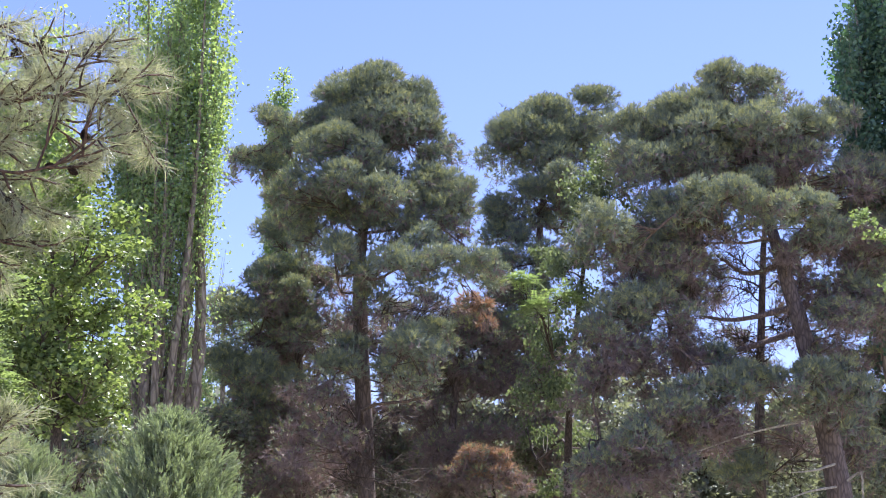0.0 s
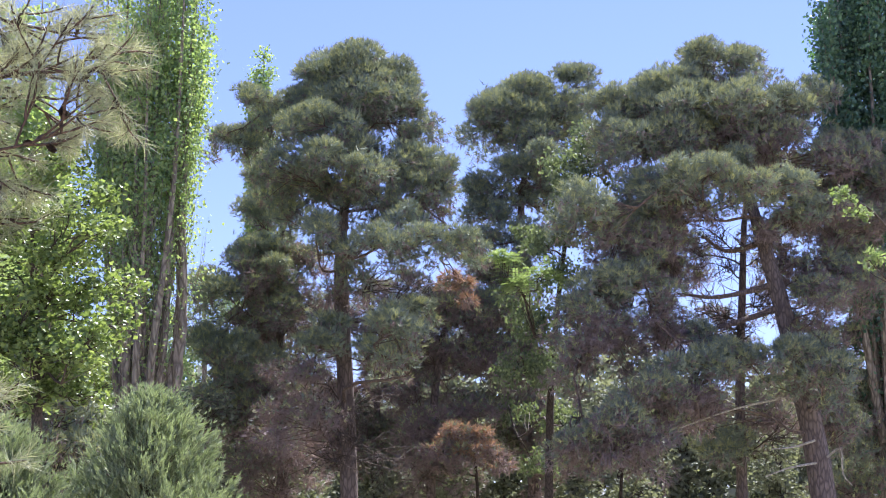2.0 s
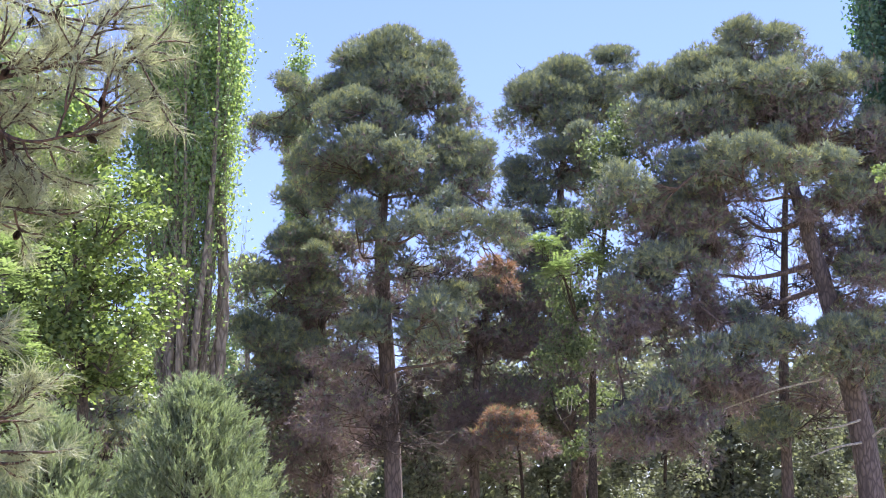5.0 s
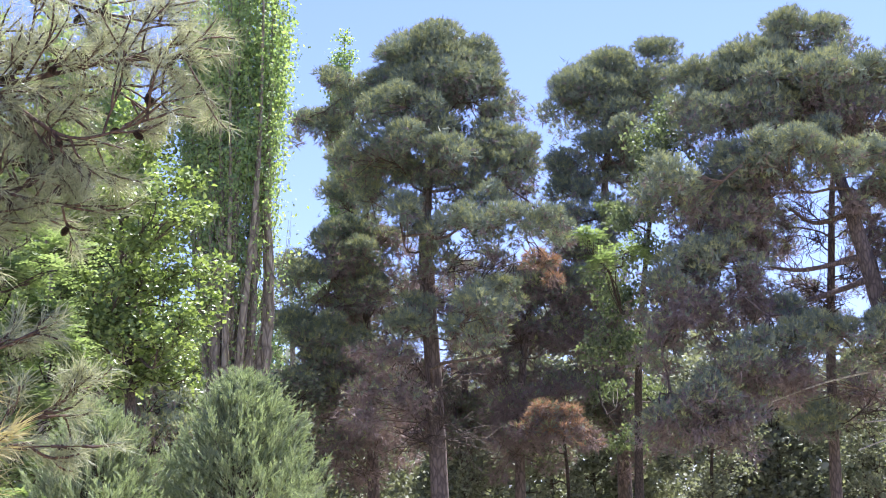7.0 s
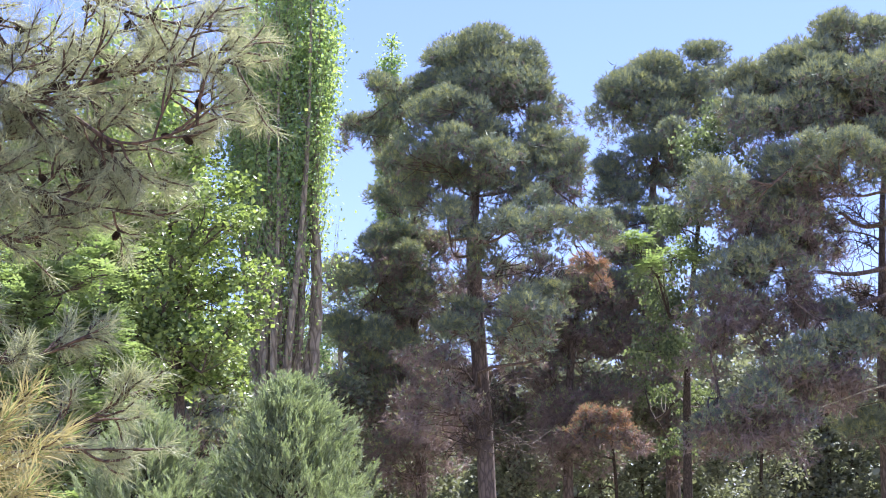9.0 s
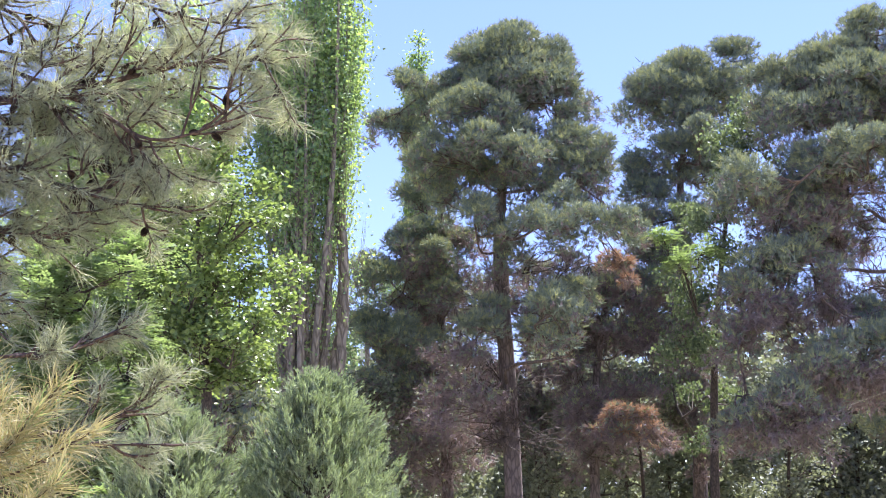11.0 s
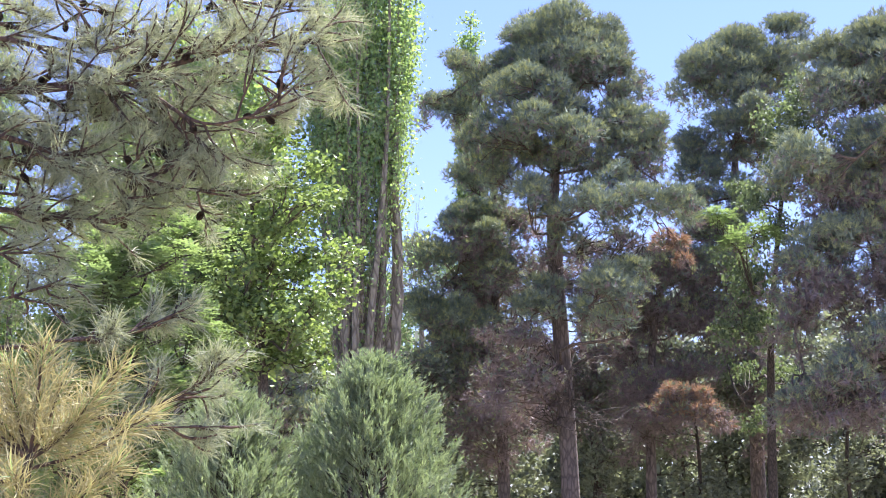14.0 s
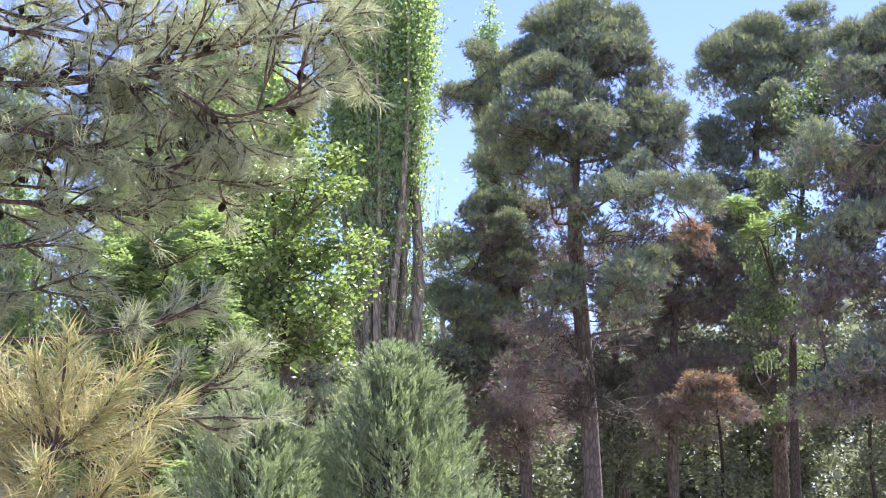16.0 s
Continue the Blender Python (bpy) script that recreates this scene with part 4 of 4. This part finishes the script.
for tx, ty, th in ((-14.96, 35.00, 8.6), (-12.60, 34.00, 9.2), (-11.15, 35.00, 8.4), (-9.09, 34.50, 8.8), (-7.76, 35.50, 7.6)):
    wall_tree = Tree("leafy_tree", "leafy tree standing behind in the thicket", "tree", "leafy trees",
                     [(tx, ty, 1.5), (tx + 0.1, ty, th * 0.5), (tx - 0.05, ty, th * 0.9)], 0.12, 0.03, M_TWIG, 9)
    for k in range(10):
        c = (tx + random.uniform(-0.8, 0.8), ty + random.uniform(-0.8, 0.8), th * (0.22 + 0.083 * k))
        leaf_mass(wall_tree, c, (0.9, 0.6), M_PLANE, 0.125, 0.9, 0.5, 0.0, 1.6)

# ---- understory that closes the stand behind ----
for i in range(17):
    ux, uy, uh = -12.0 + 1.6 * i + random.uniform(-0.4, 0.4), random.uniform(42, 50), random.uniform(6.6, 8.6)
    bush = Tree("understory_tree", "shaded understory tree with small leaves", "tree", "understory",
                [(ux, uy, 1.5), (ux + random.uniform(-0.3, 0.3), uy, uh * 0.55), (ux, uy, uh * 0.92)], 0.1, 0.03, M_TWIG, 8)
    for k in range(8):
        c = (ux + random.uniform(-1.0, 1.0), uy + random.uniform(-1, 1), uh * (0.2 + 0.1 * k))
        leaf_mass(bush, c, (1.25, 0.9), M_OLIVE, 0.19, 0.9)
for i in range(9):
    ux, uy, uh = (-10.2, -9.2, -8.2, -6.9, -5.6, -1.5, 1.2, 5.2, 9.3)[i], (36.5 if i < 5 else 40.5) + random.uniform(-0.6, 1), random.uniform(4.8, 6.2)
    bush = Tree("understory_tree", "shaded understory tree with small leaves", "tree", "understory",
                [(ux, uy, 1.2), (ux + random.uniform(-0.3, 0.3), uy, uh * 0.55), (ux, uy, uh * 0.92)], 0.08, 0.03, M_TWIG, 8)
    for k in range(7):
        c = (ux + random.uniform(-0.9, 0.9), uy + random.uniform(-0.8, 0.8), uh * (0.3 + 0.11 * k))
        leaf_mass(bush, c, (0.85, 0.65), M_OLIVE, 0.125, 0.9)
far = Bag()
n = 38000
a = np.random.uniform(-0.45, 0.45, n)
d = np.random.uniform(72, 92, n)
leaves(far, np.stack([np.sin(a) * d, np.cos(a) * d, np.random.uniform(0, 1, n) ** 0.8 * (12.6 + 1.6 * np.sin(a * 23) + 1.0 * np.sin(a * 61))], 1), 0.75)
tagged(new("far_woods", far.mesh("far_woods", [M_OLIVE])), "distant belt of low woodland", "woods", kind="stuff")

# ---- junipers ----
juniper(-2.64, 15.00, 3.56, 2.35, "dense grey-green juniper with upright sprays", 1250)
juniper(-3.85, 14.20, 3.2, 2.1, "lower grey-green juniper beside the larger one", 1000)


# ---- pine close by, its boughs reaching into view ----
near_ob = thing("pine_tree", -3.9, 5.9, "nearby pine with long pale needles and dark cones", "tree", "pines")
near_axis = spline([(-3.9, 5.9, -0.1), (-3.88, 5.9, 2.0), (-3.93, 5.9, 4.0), (-3.9, 5.9, 7.0)], 24)
bag = Bag()
tube(bag, near_axis, 0.2, 0.09, 16, 0, 0.04)
part("trunk", bag, [M_BARK], near_ob, smooth=True)


def cone_mesh():
    """An egg of overlapping scales, 6 cm long."""
    bag = Bag()
    for i in range(60):
        u = (i + 0.5) / 60
        an = i * 2.39996
        r = 0.0125 * math.sin(math.pi * (0.1 + 0.86 * u)) ** 0.8
        p = np.array([r * math.cos(an), r * math.sin(an), 0.036 * u])
        o = np.array([math.cos(an), math.sin(an), 0.0])
        s = np.array([-math.sin(an), math.cos(an), 0.0])
        v = [p * np.array([0.5, 0.5, 1]), p + s * 0.008 + o * 0.001, p + o * 0.006 + np.array([0, 0, 0.007]), p - s * 0.008 + o * 0.001]
        bag.add(v, [[0, 1, 2], [0, 2, 3], [1, 0, 3]])
    tube(bag, [(0, 0, 0), (0, 0, 0.018), (0, 0, 0.034)], 0.008, 0.004, 7)
    return bag.mesh("pine_cone", [M_CONE])


CONE = cone_mesh()


def shoot(wood, needles, base, way, ln, n, needle, width, spread=0.74):
    """A twig end with needles along its outer part."""
    end = base + way * ln + np.array([0, 0, 0.06 * ln])
    tw = spline([base, base + way * ln * 0.5 + np.random.randn(3) * 0.012, end], 8)
    tube(wood, tw[[0, 2, 5, 7]], 0.0055, 0.003, 4, 0)
    k = np.random.randint(4, 8, n)
    d = unit(np.gradient(tw, axis=0))[k]
    tufts(needles, tw[k], unit(d + 0.15 * np.random.randn(n, 3)), 1, needle, width, spread, 0, 0.06)
    return tw


def near_bough(points, r0, twigs, mat, needle=0.088, width=0.0022, n=64, reach=0.24, cones=0.6, start=0.25, attach=True, thin=0.35):
    pts = [np.array(p) for p in points]
    if attach:
        a = near_axis[int(np.argmin(np.abs(near_axis[:, 2] - (pts[0][2] - 0.15))))]
        pts = [a] + pts
    path = spline(pts, 40)
    wood, needles = Bag(), Bag()
    tube(wood, path, r0, r0 * thin * 0.5, 8, 0, 0.05)
    way = unit(np.gradient(path, axis=0))
    tips = []
    for i in range(twigs):
        k = int(39 * (start + (1 - start) * (i + random.random()) / twigs))
        k = min(k, 38)
        s = unit(np.random.randn(1, 3) * np.array([1.0, 1.0, 0.8]))[0]
        d = unit((way[k] * 0.9 + s * 0.8)[None])[0]
        ln = reach * random.uniform(0.5, 1.1)
        tw = shoot(wood, needles, path[k], d, ln, n, needle, width)
        tips.append(tw[3])
        for _ in range(2):
            d2 = unit((d + np.random.randn(3) * 0.5)[None])[0]
            shoot(wood, needles, tw[random.randint(2, 5)], d2, ln * random.uniform(0.4, 0.8), int(n * 0.8), needle, width)
    shoot(wood, needles, path[-1], way[-1], 0.12, n, needle, width)
    limb = part("limb", wood, [M_NEARTWIG], near_ob)
    part("needles", needles, [mat], limb, kind="stuff")
    for p in tips:
        if random.random() < cones:
            c = new("pine_cone", CONE)
            c.parent = limb
            c.matrix_local = Matrix.Translation(Vector(p) - near_ob.location) @ pose(0, 0, 0, random.uniform(60, 200), random.uniform(-40, 40), random.uniform(0, 360)) @ Matrix.Diagonal((0.8, 0.8, 1.0, 1.0))
    return limb


near_bough([(-3.37, 5.90, 3.72), (-2.74, 5.70, 3.51), (-2.33, 5.60, 3.39), (-1.86, 5.50, 3.40), (-1.46, 5.50, 3.47), (-1.14, 5.50, 3.48)], 0.024, 34, M_NEAR)
near_bough([(-3.04, 5.60, 3.39), (-2.29, 5.50, 3.34), (-1.92, 5.50, 3.35), (-1.58, 5.40, 3.15), (-1.26, 5.40, 3.22)], 0.018, 28, M_NEAR)
near_bough([(-3.12, 5.50, 3.18), (-2.47, 5.40, 3.15), (-2.13, 5.40, 3.05), (-1.86, 5.40, 2.96), (-1.60, 5.50, 2.91)], 0.018, 30, M_NEAR)
near_bough([(-3.18, 5.70, 3.11), (-2.55, 5.60, 3.04), (-2.28, 5.60, 3.14), (-2.02, 5.60, 3.24), (-1.48, 5.60, 3.06)], 0.016, 28, M_NEAR)
near_bough([(-3.10, 5.50, 2.92), (-2.45, 5.40, 2.86), (-2.18, 5.40, 2.82), (-1.92, 5.40, 2.78)], 0.015, 18, M_NEAR)
near_bough([(-3.40, 6.00, 4.19), (-2.73, 5.90, 4.00), (-2.30, 5.80, 3.82), (-2.13, 5.80, 3.66), (-1.70, 5.80, 3.73)], 0.016, 22, M_NEAR)
near_bough([(-3.35, 5.90, 4.25), (-2.19, 5.80, 4.00), (-1.66, 5.80, 3.80), (-1.21, 5.70, 3.66)], 0.016, 20, M_NEAR)
near_bough([(-3.27, 5.80, 3.78), (-2.48, 5.70, 3.62), (-2.09, 5.70, 3.48), (-1.72, 5.70, 3.44), (-1.42, 5.60, 3.41)], 0.016, 22, M_NEAR)
near_bough([(-3.20, 5.70, 3.30), (-2.60, 5.60, 3.24), (-2.00, 5.60, 3.16), (-1.72, 5.60, 3.04)], 0.015, 22, M_NEAR)
near_bough([(-3.20, 5.95, 3.98), (-2.60, 5.90, 3.76), (-2.00, 5.90, 3.60), (-1.50, 5.80, 3.58)], 0.015, 22, M_NEAR)
near_bough([(-3.10, 5.60, 3.02), (-2.50, 5.50, 2.95), (-2.05, 5.50, 2.88)], 0.013, 16, M_NEAR)
near_bough([(-2.98, 5.30, 2.77), (-2.49, 5.20, 2.67), (-2.31, 5.20, 2.64), (-2.21, 5.20, 2.66)], 0.012, 6, M_NEAR, cones=0.1, reach=0.18)
near_bough([(-2.92, 5.20, 2.60), (-2.43, 5.10, 2.48), (-2.22, 5.10, 2.46), (-2.10, 5.10, 2.49)], 0.012, 8, M_NEAR, cones=0.1, reach=0.18)
near_bough([(-2.80, 5.00, 2.42), (-2.21, 4.90, 2.27), (-1.91, 4.90, 2.28), (-1.71, 4.90, 2.29), (-1.57, 4.90, 2.34)], 0.012, 12, M_NEAR, cones=0.05, reach=0.17)
near_bough([(-2.72, 4.90, 2.09), (-2.03, 4.80, 1.99), (-1.69, 4.80, 2.02), (-1.48, 4.80, 2.07), (-1.35, 4.80, 2.15)], 0.012, 11, M_NEAR, cones=0.0, reach=0.17)
near_bough([(-2.66, 4.80, 1.97), (-1.91, 4.70, 1.95), (-1.62, 4.70, 1.97), (-1.31, 4.70, 1.97)], 0.011, 9, M_NEAR, cones=0.0, reach=0.15)

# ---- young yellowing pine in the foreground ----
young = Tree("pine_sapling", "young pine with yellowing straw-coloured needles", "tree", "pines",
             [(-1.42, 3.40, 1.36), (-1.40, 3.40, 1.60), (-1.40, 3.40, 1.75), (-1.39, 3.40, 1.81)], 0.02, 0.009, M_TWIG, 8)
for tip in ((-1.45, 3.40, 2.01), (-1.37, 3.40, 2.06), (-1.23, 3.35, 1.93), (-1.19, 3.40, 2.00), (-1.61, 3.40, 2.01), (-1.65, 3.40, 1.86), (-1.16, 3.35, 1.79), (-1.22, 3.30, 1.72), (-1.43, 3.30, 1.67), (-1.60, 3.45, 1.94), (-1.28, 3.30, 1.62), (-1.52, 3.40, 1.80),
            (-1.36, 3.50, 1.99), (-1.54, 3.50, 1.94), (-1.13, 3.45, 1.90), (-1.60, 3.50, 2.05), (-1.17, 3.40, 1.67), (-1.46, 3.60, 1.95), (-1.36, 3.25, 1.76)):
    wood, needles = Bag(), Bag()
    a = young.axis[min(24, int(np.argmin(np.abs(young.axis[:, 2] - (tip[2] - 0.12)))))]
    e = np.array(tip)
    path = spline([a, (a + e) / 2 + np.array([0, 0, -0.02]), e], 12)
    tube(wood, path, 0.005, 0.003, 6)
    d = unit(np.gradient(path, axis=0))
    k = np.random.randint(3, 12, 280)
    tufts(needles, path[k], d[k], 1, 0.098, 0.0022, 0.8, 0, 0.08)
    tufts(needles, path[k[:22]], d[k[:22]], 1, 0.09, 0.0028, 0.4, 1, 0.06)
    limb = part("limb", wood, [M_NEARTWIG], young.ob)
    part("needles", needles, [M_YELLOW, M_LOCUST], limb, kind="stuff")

# ---- bare level limbs across the gap of the leaning pine ----
for pts in (((7.56, 33.0, 7.93), (6.9, 32.8, 7.72), (6.2, 32.7, 7.60), (5.6, 32.7, 7.68)), ((7.66, 33.0, 7.40), (6.66, 32.8, 7.05), (6.1, 32.8, 6.9), (5.6, 32.7, 6.77)), ((7.42, 33.1, 8.9), (6.7, 33.3, 8.75), (6.2, 33.4, 9.1))):
    bag = Bag()
    path = spline(pts, 16)
    tube(bag, path, 0.07, 0.03, 8, 0, 0.06)
    for _ in range(16):
        a = path[random.randint(3, 14)]
        e = a + np.array([random.uniform(-0.5, 0.2), random.uniform(-0.3, 0.3), random.uniform(-0.35, 0.5)])
        tube(bag, spline([a, (a + e) / 2 + np.random.randn(3) * 0.06, e], 6), 0.014, 0.004, 4, 0)
    part("bare_limb", bag, [M_LIMB], pine_e.ob)

# ---- bleached dead twigs on the leaning pine ----
for pts in (((8.47, 32.60, 4.16), (8.72, 32.40, 4.32), (8.73, 32.40, 3.80), (8.91, 32.40, 3.56)), ((8.23, 32.60, 4.51), (7.70, 32.30, 4.35), (7.21, 32.20, 4.30)),
            ((7.83, 32.60, 5.46), (6.42, 32.20, 5.12), (5.20, 32.00, 4.69)), ((8.23, 32.60, 4.04), (7.56, 32.30, 3.91), (7.06, 32.20, 3.73))):
    bag = Bag()
    tube(bag, spline(pts, 10), 0.03, 0.012, 6, 0, 0.08)
    part("dead_branch", bag, [M_DEADWOOD], pine_e.ob, "bleached bare dead branch")
